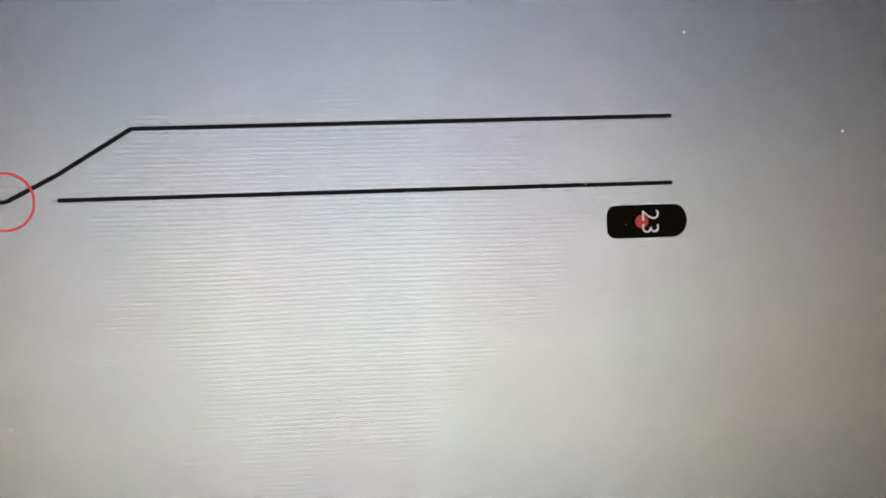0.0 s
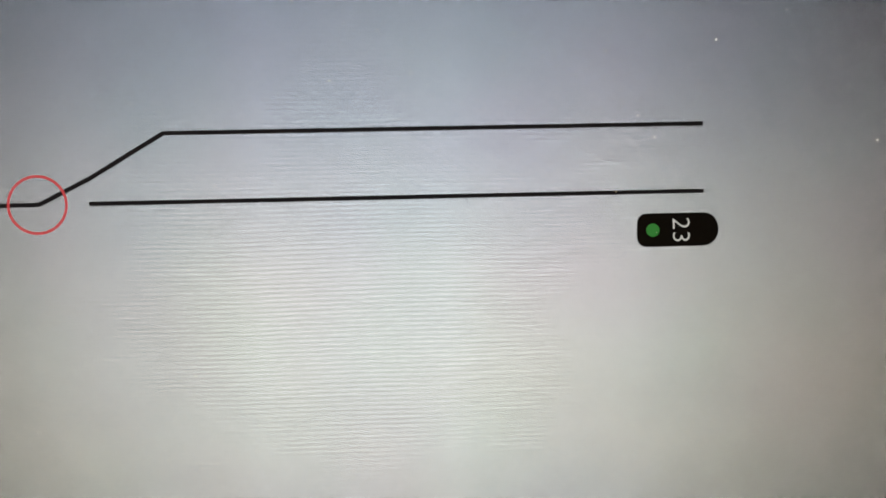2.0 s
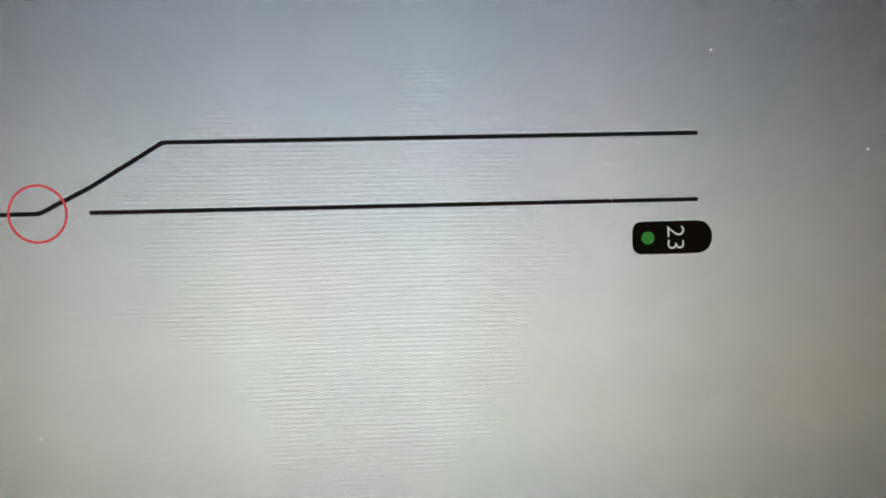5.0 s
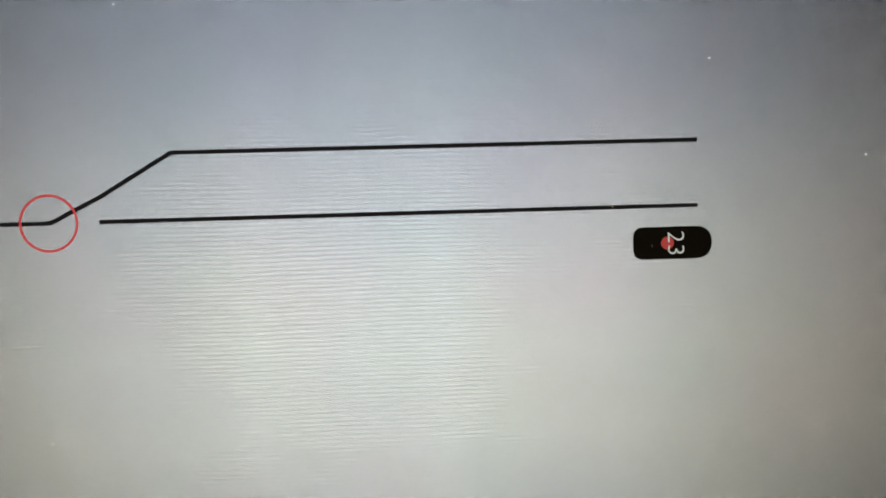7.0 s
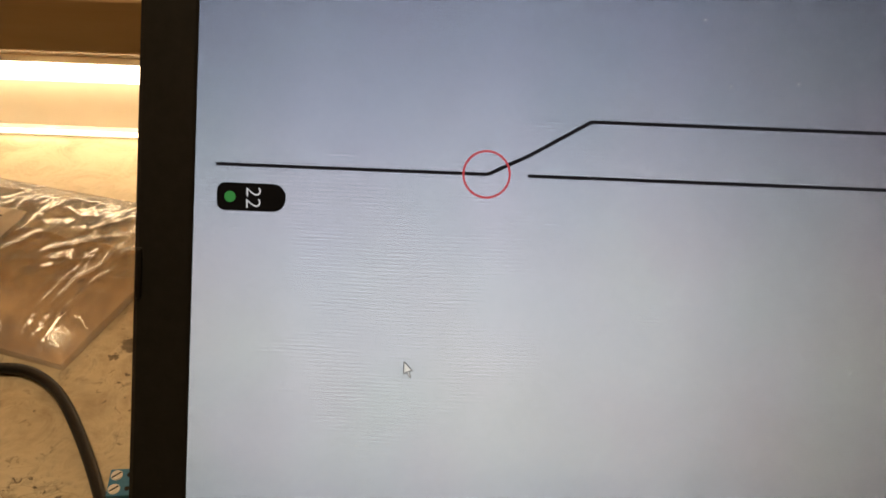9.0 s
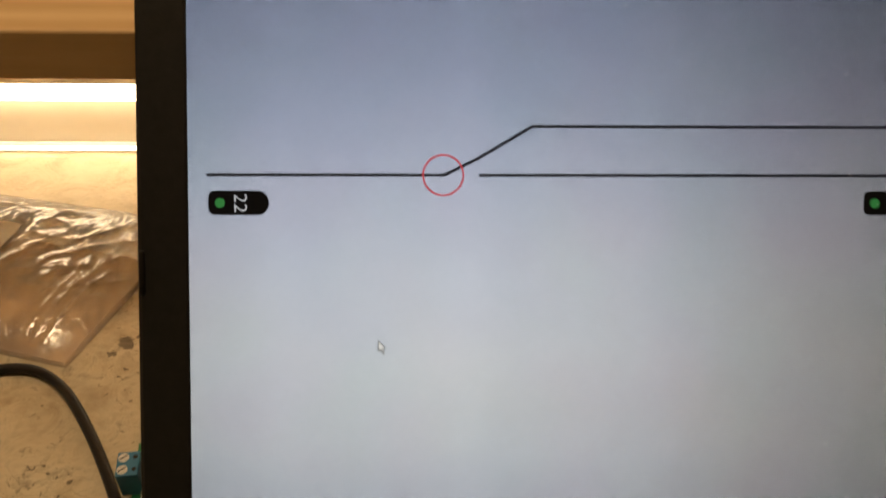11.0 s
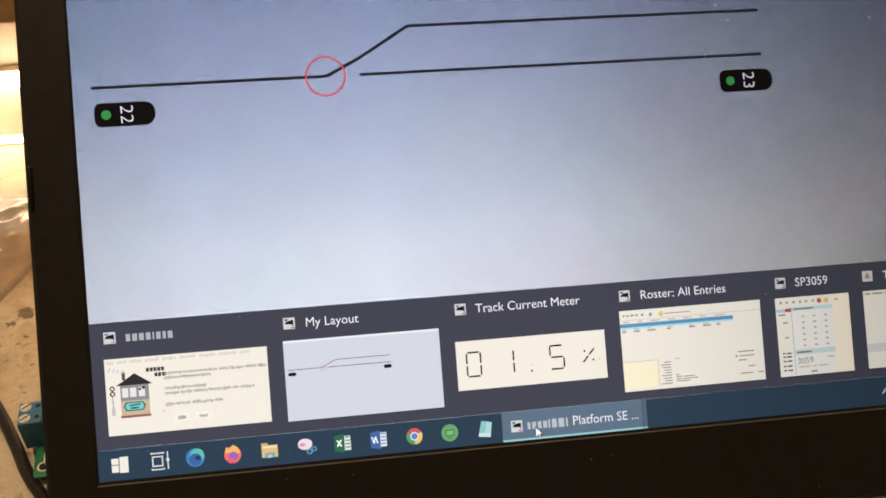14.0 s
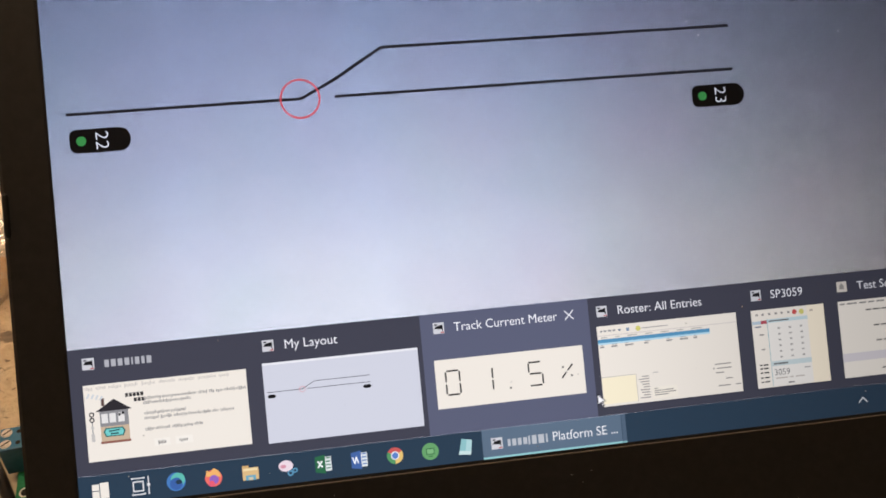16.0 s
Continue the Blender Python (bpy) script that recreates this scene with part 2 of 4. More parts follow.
PANEL_LAMP = lamp_glow("ceiling_lamp_glow", (1.0, 0.75, 0.45), 4.0)


def film():
    """Clear crinkled plastic film."""
    m, nodes, links, b = node_material("clear_film")
    where = nodes.new("ShaderNodeTexCoord")
    crease = add(nodes, "ShaderNodeTexNoise", Scale=38.0, Detail=3.0, Roughness=0.5, Distortion=2.0)
    links.new(where.outputs["Object"], crease.inputs["Vector"])
    relief = add(nodes, "ShaderNodeBump", Strength=0.32, Distance=0.003)
    links.new(crease.outputs["Fac"], relief.inputs["Height"])
    nodes.remove(b)
    clear = nodes.new("ShaderNodeBsdfTransparent")
    clear.inputs["Color"].default_value = (0.97, 0.955, 0.92, 1)
    milk = add(nodes, "ShaderNodeBsdfDiffuse", Color=(0.85, 0.81, 0.74, 1))
    thin = add(nodes, "ShaderNodeBsdfTranslucent", Color=(0.85, 0.81, 0.74, 1))
    haze = add(nodes, "ShaderNodeMixShader", Fac=0.5)
    links.new(milk.outputs[0], haze.inputs[1])
    links.new(thin.outputs[0], haze.inputs[2])
    body = add(nodes, "ShaderNodeMixShader", Fac=0.3)
    links.new(clear.outputs[0], body.inputs[1])
    links.new(haze.outputs[0], body.inputs[2])
    shine = add(nodes, "ShaderNodeBsdfGlossy", Color=(0.95, 0.95, 0.95, 1), Roughness=0.17)
    edge = add(nodes, "ShaderNodeFresnel", IOR=2.5)
    for n in (shine, edge):
        links.new(relief.outputs["Normal"], n.inputs["Normal"])
    both = nodes.new("ShaderNodeMixShader")
    links.new(edge.outputs[0], both.inputs[0])
    links.new(body.outputs[0], both.inputs[1])
    links.new(shine.outputs[0], both.inputs[2])
    links.new(both.outputs[0], nodes["Material Output"].inputs["Surface"])
    return m


FILM = film()


# ---- building helpers ----
def part(name, bm, material, parent=None, label="", at=None):
    """Links a bmesh, or a mesh, as one mesh object under a thing or part."""
    if isinstance(bm, bmesh.types.BMesh):
        me = bpy.data.meshes.new(name)
        bm.to_mesh(me)
        bm.free()
    else:
        me = bm
    for m in material if isinstance(material, (list, tuple)) else [material]:
        me.materials.append(m)
    ob = new(name, me)
    ob.parent = parent
    if at is not None:
        ob.matrix_basis = at
    return tagged(ob, label) if label else ob


def box(x0, y0, z0, x1, y1, z1, bevel=0.0, segments=2, bm=None):
    bm = bm or bmesh.new()
    made = bmesh.ops.create_cube(bm, size=1.0)["verts"]
    for v in made:
        v.co = Vector(((x0 + x1) / 2 + v.co.x * (x1 - x0), (y0 + y1) / 2 + v.co.y * (y1 - y0), (z0 + z1) / 2 + v.co.z * (z1 - z0)))
    if bevel:
        edges = list({e for v in made for e in v.link_edges})
        bmesh.ops.bevel(bm, geom=edges, offset=bevel, segments=segments, profile=0.5, affect="EDGES")
    return bm


def smooth(ob, angle=35):
    for p in ob.data.polygons:
        p.use_smooth = True
    ob.data.set_sharp_from_angle(angle=radians(angle))
    return ob


def cylinder(r, z0, z1, n=24, bm=None, cx=0.0, cy=0.0, bevel=0.0):
    bm = bm or bmesh.new()
    made = bmesh.ops.create_cone(bm, cap_ends=True, segments=n, radius1=r, radius2=r, depth=z1 - z0)["verts"]
    for v in made:
        v.co += Vector((cx, cy, (z0 + z1) / 2))
    if bevel:
        bmesh.ops.bevel(bm, geom=list({e for v in made for e in v.link_edges if abs(e.verts[0].co.z - e.verts[1].co.z) < 1e-7}), offset=bevel, segments=2, affect="EDGES")
    return bm


def sweep(points, radius, sides=14):
    """A round cable through the points."""
    pts = [Vector(p) for p in points]
    fine = []
    for i in range(len(pts) - 1):
        p0, p1, p2, p3 = pts[max(i - 1, 0)], pts[i], pts[i + 1], pts[min(i + 2, len(pts) - 1)]
        for k in range(6):
            t = k / 6
            fine.append(0.5 * (2 * p1 + (p2 - p0) * t + (2 * p0 - 5 * p1 + 4 * p2 - p3) * t * t + (3 * p1 - p0 - 3 * p2 + p3) * t ** 3))
    fine.append(pts[-1])
    bm = bmesh.new()
    rings = []
    for i, p in enumerate(fine):
        way = (fine[min(i + 1, len(fine) - 1)] - fine[max(i - 1, 0)]).normalized()
        side = way.cross(Vector((0, 0, 1))).normalized()
        up = side.cross(way)
        rings.append([bm.verts.new(p + radius * (math.cos(2 * math.pi * k / sides) * side + math.sin(2 * math.pi * k / sides) * up)) for k in range(sides)])
    for a, b in zip(rings, rings[1:]):
        for k in range(sides):
            bm.faces.new((a[k], a[(k + 1) % sides], b[(k + 1) % sides], b[k]))
    bm.faces.new(rings[0])
    bm.faces.new(rings[-1][::-1])
    bmesh.ops.recalc_face_normals(bm, faces=bm.faces)
    return bm


class Picture:
    """Flat lit shapes on the display. Places are in picture points from its lower left corner, heights in metres before the panel."""

    def __init__(self, height):
        self.height, self.verts, self.faces, self.index, self.glows = height, [], [], [], []
        self.shift = (0.0, 0.0)

    def poly(self, points, colour, lift=0.0):
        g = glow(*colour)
        if g not in self.glows:
            self.glows.append(g)
        n = len(self.verts)
        area = sum(a[0] * b[1] - b[0] * a[1] for a, b in zip(points, points[1:] + points[:1]))
        if area < 0:
            points = points[::-1]
        self.verts += [((u + self.shift[0]) * PX, (v + self.shift[1]) * PX, self.height + lift) for u, v in points]
        self.faces.append(tuple(range(n, n + len(points))))
        self.index.append(self.glows.index(g))
        return self

    def rect(self, u0, v0, u1, v1, colour, lift=0.0):
        return self.poly([(u0, v0), (u1, v0), (u1, v1), (u0, v1)], colour, lift)

    def disc(self, u, v, r, colour, lift=0.0, n=24, squash=1.0):
        return self.poly([(u + r * math.cos(2 * math.pi * k / n), v + squash * r * math.sin(2 * math.pi * k / n)) for k in range(n)], colour, lift)

    def seg(self, u0, v0, u1, v1, wide, colour, lift=0.0):
        d = Vector((u1 - u0, v1 - v0)).normalized() * wide / 2
        return self.poly([(u0 + d.y, v0 - d.x), (u1 + d.y, v1 - d.x), (u1 - d.y, v1 + d.x), (u0 - d.y, v0 + d.x)], colour, lift)

    def ring(self, u, v, r, wide, colour, lift=0.0, n=72):
        for k in range(n):
            a, b = 2 * math.pi * k / n, 2 * math.pi * (k + 1) / n
            self.poly([(u + q * math.cos(s), v + q * math.sin(s)) for q, s in ((r - wide / 2, a), (r + wide / 2, a), (r + wide / 2, b), (r - wide / 2, b))], colour, lift)
        return self

    def bars(self, u, v, widths, tall, colour, lift=0.0, gap=2.0):
        """Writing too small to read, as a row of short bars."""
        for w in widths:
            self.rect(u, v, u + w, v + tall, colour, lift)
            u += w + gap
        return self

    def lines(self, u, v, widths, tall, colour, lift=0.0, gap=2.6):
        """Rows of writing too small to read: words of that width, each in fine upright bars of uneven height."""
        rng = random.Random(round(u * 31 + v * 17))
        for w in widths:
            end = u + w
            while u < end:
                wide = rng.choice((0.9, 1.3, 1.7))
                drop = rng.choice((0, 0, 0, 0.25)) * tall
                self.rect(u, v - drop, u + wide, v + tall * rng.choice((0.7, 0.7, 0.75, 1.0)), colour, lift)
                u += wide + 0.8
            u = end + gap
        return self

    def done(self, name, parent, label="", at=None):
        me = bpy.data.meshes.new(name)
        me.from_pydata(self.verts, [], self.faces)
        ob = part(name, me, self.glows, parent, label, at)
        me.polygons.foreach_set("material_index", self.index)
        me.update()
        return ob


def writing(name, words, u, v, tall, colour, height, parent, turn=0, wide=1.0, label="", bold=0.0):
    """Lit words on the display: (u, v) is the start of the base line, tall the height of a capital."""
    curve = bpy.data.curves.new(name, "FONT")
    curve.body, curve.size, curve.resolution_u, curve.offset = words, tall * PX / 0.70, 3, bold * PX
    curve.fill_mode = "FRONT"
    maker = new(name, curve)
    me = bpy.data.meshes.new_from_object(maker.evaluated_get(bpy.context.evaluated_depsgraph_get()))
    bpy.data.objects.remove(maker)
    me.materials.clear()
    me.transform(Matrix.Translation((u * PX, v * PX, height)) @ pose(0, 0, 0, 0, 0, turn) @ Matrix.Diagonal((wide, 1, 1, 1)))
    return part(name, me, glow(*colour), parent, label)


# ---- the room ----
def setting():
    def slab(name, dims, material, label):
        return tagged(part(name, box(*dims), material, None, label), kind="structure", category=name.split("_")[0])

    slab("wall_back", (-1.6, BACK, -0.75, 2.0, BACK + 0.1, 1.5), WALL, "pale painted wall behind the workbench")
    slab("wall_left", (-1.7, -2.0, -0.75, -1.6, BACK, 1.5), PLASTER, "plain pale wall beside the workbench")
    slab("wall_right", (2.0, -2.0, -0.75, 2.1, BACK, 1.5), PLASTER, "plain pale wall at the room's end")
    slab("wall_front", (-1.7, -2.1, -0.75, 2.1, -2.0, 1.5), PLASTER, "plain pale wall opposite the workbench")
    slab("floor", (-1.7, -2.1, -0.85, 2.1, BACK + 0.1, -0.75), FLOOR_MAT, "grey concrete floor under the workbench")
    slab("ceiling", (-1.7, -2.1, 1.5, 2.1, BACK + 0.1, 1.6), PLASTER, "plain pale ceiling over the workbench")


def workbench():
    bench = tagged(new("workbench"), "worn pale chipboard workbench with dark paint spots", "workbench")
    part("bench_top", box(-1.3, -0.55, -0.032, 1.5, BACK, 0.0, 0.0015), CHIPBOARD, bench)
    for x in (-1.2, 1.35):
        for y in (-0.5, 0.2):
            part("leg", box(x, y, -0.75, x + 0.07, y + 0.07, -0.032, 0.003), PINE, bench)


def shelf():
    board = tagged(new("shelf"), "low pine shelf board fixed along the wall", "shelf")
    board.matrix_basis = pose(0, 0, 0.137)
    part("board", box(-1.2, 0.148, 0.0, 1.4, BACK, 0.021, 0.0012), PINE, board)
    for x in (-1.0, -0.45, 0.6, 1.2):
        part("bracket", box(x, 0.17, -0.012, x + 0.02, BACK, 0.0, 0.002), ALU, board)


def strip_light():
    lamp = tagged(new("strip_light"), "glowing warm white strip light fixed low on the wall", "lamp")
    lamp.matrix_basis = pose(0, BACK, 0)
    part("housing", box(-1.0, -0.008, 0.0430, 0.9, 0.0, 0.0470, 0.001), ALU, lamp)
    part("diffuser", box(-0.995, -0.0140, 0.0418, 0.895, -0.0005, 0.0480, 0.0025), TUBE, lamp, "glowing frosted diffuser")
    # unseen lip, added to keep the tube's light off the wall above
    part("light_lip", box(-1.0, -0.0060, 0.0482, 0.9, 0.0, 0.0488, 0.0002), ALU, lamp)
    # bright line along the wall's foot, built as a glowing bar
    thin = tagged(new("glow_line"), "thin glowing line along the foot of the wall", "lamp")
    thin.matrix_basis = pose(0, BACK, 0)
    part("channel", box(-1.0, -0.004, 0.0, 0.9, 0.0, 0.0050, 0.0005), ALU, thin)
    part("diffuser", box(-0.99, -0.0060, 0.0028, 0.89, -0.004, 0.0046, 0.0005), THIN, thin, "thin glowing bar")


def ceiling_lamp():
    lamp = tagged(new("ceiling_lamp"), "flat warm white ceiling lamp over the workbench", "lamp")
    lamp.matrix_basis = pose(-0.1, 0.12, 1.5)
    part("body", box(-0.5, -0.14, -0.03, 0.5, 0.14, 0.0, 0.004), ALU, lamp)
    part("diffuser", box(-0.46, -0.12, -0.036, 0.46, 0.12, -0.03, 0.002), PANEL_LAMP, lamp)


# ---- the laptop ----
W, H = 1366, 768
LEFT, RIGHT, LOW, HIGH = -68, 1434, -126, 838


def laptop():
    top = tagged(new("laptop"), "dark brown-black laptop, lid leaning far back, screen showing a track diagram", "laptop")
    # base with its palm rest, hinges
    base = smooth(part("base", box(LEFT * PX, -0.255, 0.003, RIGHT * PX, -0.004, 0.0195, 0.004, 3), DECK, top, "tan grey keyboard deck"))
    for x in (LEFT * PX + 0.02, RIGHT * PX - 0.04):
        for y in (-0.24, -0.03):
            part("foot", cylinder(0.006, 0.0, 0.0032, 16, None, x + 0.01, y), RUBBER, top)
    for u in (130, 1180):
        h = part("hinge", cylinder(0.0052, -0.022, 0.022, 20, bevel=0.0006), BEZEL, top)
        h.matrix_basis = pose(u * PX, -0.0130, 0.0215, 0, 90, 0)
        smooth(h)
    # lid: back shell, and the bezel as a frame of four rails
    smooth(part("lid_back", box(LEFT * PX, LOW * PX, -0.0075, RIGHT * PX, HIGH * PX, -0.0012, 0.002, 3), BEZEL, top, at=SCREEN))
    frame_bm = bmesh.new()
    rim = [(LEFT, LOW), (RIGHT, LOW), (RIGHT, HIGH), (LEFT, HIGH)]
    lip = [(-2.5, -4), (W + 2.5, -4), (W + 2.5, H + 5), (-2.5, H + 5)]
    mid = [(-6, -6), (W + 6, -6), (W + 6, H + 9), (-6, H + 9)]
    loops = []
    for pts, z, inset in ((rim, -0.0014, 0), (rim, 0.0004, 0), (rim, 0.0012, 5), (mid, 0.0016, 0), (lip, 0.0012, 0), (lip, 0.0008, 0), (rim, 0.0007, 6)):
        cx, cy = (LEFT + RIGHT) / 2, (LOW + HIGH) / 2
        loops.append([frame_bm.verts.new(((u - math.copysign(inset, u - cx)) * PX, (v - math.copysign(inset, v - cy)) * PX, z)) for u, v in pts])
    for a, b in zip(loops, loops[1:]):
        for k in range(4):
            frame_bm.faces.new((a[k], a[(k + 1) % 4], b[(k + 1) % 4], b[k]))
    bmesh.ops.recalc_face_normals(frame_bm, faces=frame_bm.faces)
    bezel = part("bezel", frame_bm, BEZEL, top, "dark brown-black screen bezel", SCREEN)
    # thin lighter strip on the bezel's inner edge along the bottom of the display
    part("edge_trim", box(-4 * PX, -4.9 * PX, 0.0010, (W + 4) * PX, -4.1 * PX, 0.00160), surface("trim_tan", (0.16, 0.13, 0.10), (0.30, 0.25, 0.19), 700.0, 0.4), bezel)
    part("gasket", box(-4 * PX, -4 * PX, -0.0012, (W + 4) * PX, 0, 0.0010), GAP, bezel)
    smooth(part("bumper", box(-66.5 * PX, 356 * PX, 0.0006, -58 * PX, 414 * PX, 0.0023, 0.0009, 3), RUBBER, bezel, "small black rubber bumper"))
    # maker's mark as plain slanted bars
    mark = bmesh.new()
    for u0, w, tall in ((0, 9, 21), (14, 17, 15), (36, 17, 15), (58, 19, 15), (82, 17, 15), (103, 21, 15)):
        pts = [(u0 + 0, -49), (u0 + w, -49), (u0 + w + tall * 0.22, -49 + tall), (u0 + tall * 0.22, -49 + tall)]
        low = [mark.verts.new((u * PX, v * PX, 0.00115)) for u, v in pts]
        high = [mark.verts.new((u * PX, v * PX, 0.00170)) for u, v in pts]
        mark.faces.new(high)
        for k in range(4):
            mark.faces.new((low[k], low[(k + 1) % 4], high[(k + 1) % 4], high[k]))
    part("maker_mark", mark, SILVER, bezel, "dull silver maker's mark")
    return top


def display(top):
    screen = part("screen", box(-4 * PX, 0, -0.00119, (W + 4) * PX, H * PX, -0.00085), GAP, top, "lit display with a pale grey window", SCREEN)
    PALE = (220, 226, 239)
    LINE = (22, 22, 28)
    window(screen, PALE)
    p = Picture(0.00005)
    p.rect(-4, 742, W + 4, H + 4, (238, 238, 236)).rect(0, 741.2, W, 742.6, (120, 120, 124), 0.00002).rect(0, 744.0, W, 744.8, (150, 150, 152), 0.00002)
    p.bars(10, 750, (18, 20, 24, 22, 30, 26), 8, (90, 90, 96), 0.00003, 9)
    p.done("menu_bar", screen)
    # the track diagram: three straight tracks and the turnout's diverging track
    for name, ends in (("track_line", (20.5, 511.3, 326, 511.3)), ("track_line", (371.5, 511.3, 940.5, 511.3)), ("track_line", (440.2, 574.3, 940.5, 574.3))):
        Picture(0.0001).seg(*ends, 4.0, LINE).done(name, screen, "thin black track line")
    Picture(0.0001).poly([(324.6, 509.3), (327, 509.3), (374, 532.7), (441.8, 572.9), (440.6, 576.3), (439.4, 576.3), (371.7, 536.2), (324.6, 512.8)], LINE, 0.00001).done("turnout_line", screen, "thin black slanting track line")
    Picture(0.00015).ring(325.0, 511.3, 26.0, 2.3, (240, 22, 44)).done("turnout_ring", screen, "thin red circle")


def tinted(name, colour):
    m, nodes, links, b = node_material(name)
    clear = nodes.new("ShaderNodeBsdfTransparent")
    clear.inputs["Color"].default_value = (*colour, 1)
    links.new(clear.outputs[0], nodes["Material Output"].inputs["Surface"])
    return m


def window(screen, colour):
    """The pale window, lit from behind, under an added, made-up film: upright and level tinted louvres far finer than a
    picture point, four leans in turn, put there to dim the display and shift its tint when it is seen at a slant."""
    leans = (-0.75, 0.25, -0.25, 0.75)
    step, deep, u0, u1, v0, v1 = 0.00002, 0.00032, -4 * PX, (W + 4) * PX, 0.0, 742 * PX
    me = bpy.data.meshes.new("window")
    me.from_pydata([(u0, v0, -0.00078), (u1, v0, -0.00078), (u1, v1, -0.00078), (u0, v1, -0.00078)], [], [(0, 1, 2, 3)])
    part("window", me, glow(*colour, under_film=True), screen, "pale grey window")
    # added louvres, no part of a real panel, that dim slanted views
    verts, faces, index = [], [], []
    for k in range(int((u1 - u0) / step)):
        x, n, lean = u0 + k * step, len(verts), (0.05 + 0.4 * leans[k % 4]) * deep
        verts += [(x, v0, -0.00074), (x, v1, -0.00074), (x + lean, v1, -0.00074 + deep), (x + lean, v0, -0.00074 + deep)]
        faces.append((n, n + 1, n + 2, n + 3))
        index.append(0)
    for k in range(int((v1 - v0) / step)):
        y, n, lean = v0 + k * step, len(verts), (0.12 + 0.2 * leans[k % 4]) * deep
        verts += [(u0, y, -0.00040), (u1, y, -0.00040), (u1, y + lean, -0.00040 + deep), (u0, y + lean, -0.00040 + deep)]
        faces.append((n, n + 1, n + 2, n + 3))
        index.append(1)
    me = bpy.data.meshes.new("dimming_film")
    me.from_pydata(verts, [], faces)
    ob = part("dimming_film", me, [tinted("upright_louvre", (0.839, 0.829, 0.816)), tinted("level_louvre", (0.832, 0.845, 0.868))], screen, "added film of fine tinted louvres that dims slanted views")
    me.polygons.foreach_set("material_index", index)
    return tagged(ob, kind="stuff")


def arrow():
    """The pointer, its tip at the origin."""
    p = Picture(0.0)
    p.poly([(0, 0.8), (0, -16.2), (4, -12.6), (6.9, -19), (9.6, -17.9), (6.8, -11.6), (12, -11.2)], (20, 20, 24))
    p.poly([(1.0, -1.6), (1.0, -14), (4.3, -11), (7.2, -17.6), (8.3, -17.1), (5.4, -10.6), (9.6, -10.2)], (250, 250, 250), 0.00002)
    return p


def block_sensor(top, words, left):
    """A black pill with two figures that read downwards and a lamp that shows green or red."""
    u0, u1, v0, v1 = left, left + 78, 459.6, 491.0
    body = Picture(0.0001)
    pts = [(u0 + 9 - 9 * math.sin(a), v0 + 9 - 9 * math.cos(a)) for a in np.linspace(math.pi / 2, 0, 6)] + [(u1 - 14, v0)]
    pts += [(u1 - 14 + 14 * math.sin(a), (v0 + v1) / 2 - 15.7 * math.cos(a)) for a in np.linspace(0.25, math.pi - 0.25, 9)]
    pts += [(u1 - 14, v1)] + [(u0 + 9 - 9 * math.sin(a), v1 - 9 + 9 * math.cos(a)) for a in np.linspace(0, math.pi / 2, 6)]
    body.poly([(float(a), float(b)) for a, b in pts], (5, 5, 6))
    pill = body.done("block_sensor", top, "black pill-shaped sign with white figures", SCREEN)
    writing("figures", words, u0 + 33.6, 487.4, 16.8, (250, 250, 252), 0.0005, pill, turn=-90, wide=1.06, bold=-0.35, label="white figures reading downwards")
    return pill


def indicator(pill, left, middle=475.2):
    """A round lamp on a pivot: its green face lies over the pill's end, and its red face, turned over, behind the figures."""
    me = bpy.data.meshes.new("indicator")
    n, r, off, half = 24, 6.3 * PX, -9.3 * PX, 0.00003
    verts = [(off + r * math.cos(2 * math.pi * k / n), r * math.sin(2 * math.pi * k / n), z) for z in (half, -half) for k in range(n)]
    faces = [tuple(range(n)), tuple(range(2 * n - 1, n - 1, -1))] + [(k, n + k, n + (k + 1) % n, (k + 1) % n) for k in range(n)]
    me.from_pydata(verts, [], faces)
    ob = part("indicator", me, [glow(44, 160, 58), glow(226, 44, 46)], pill, "round lamp, green on one face and red on the other")
    me.polygons.foreach_set("material_index", [0, 1] + [0] * n)
    ob.matrix_basis = pose((left + 24.3) * PX, middle * PX, 0.0003)
    return ob


def app_mark(p, u, v, half=7.5, lift=0.00002):
    """The small picture before a window's title: a dark engine on a pale square."""
    p.rect(u - half, v - half, u + half, v + half, (206, 208, 212), lift)
    p.poly([(u - half * 0.8, v - half * 0.1), (u + half * 0.5, v - half * 0.2), (u + half * 0.75, v - half * 0.7), (u + half * 0.75, v + half * 0.6), (u + half * 0.2, v + half * 0.5), (u - half * 0.5, v + half * 0.35)], (18, 20, 24), lift + 0.00002)
    p.rect(u - half * 0.75, v + half * 0.5, u - half * 0.2, v + half * 0.75, (40, 42, 48), lift + 0.00002)
    p.rect(u + half * 0.3, v - half * 0.9, u + half * 0.9, v - half * 0.68, (196, 60, 70), lift + 0.00002)


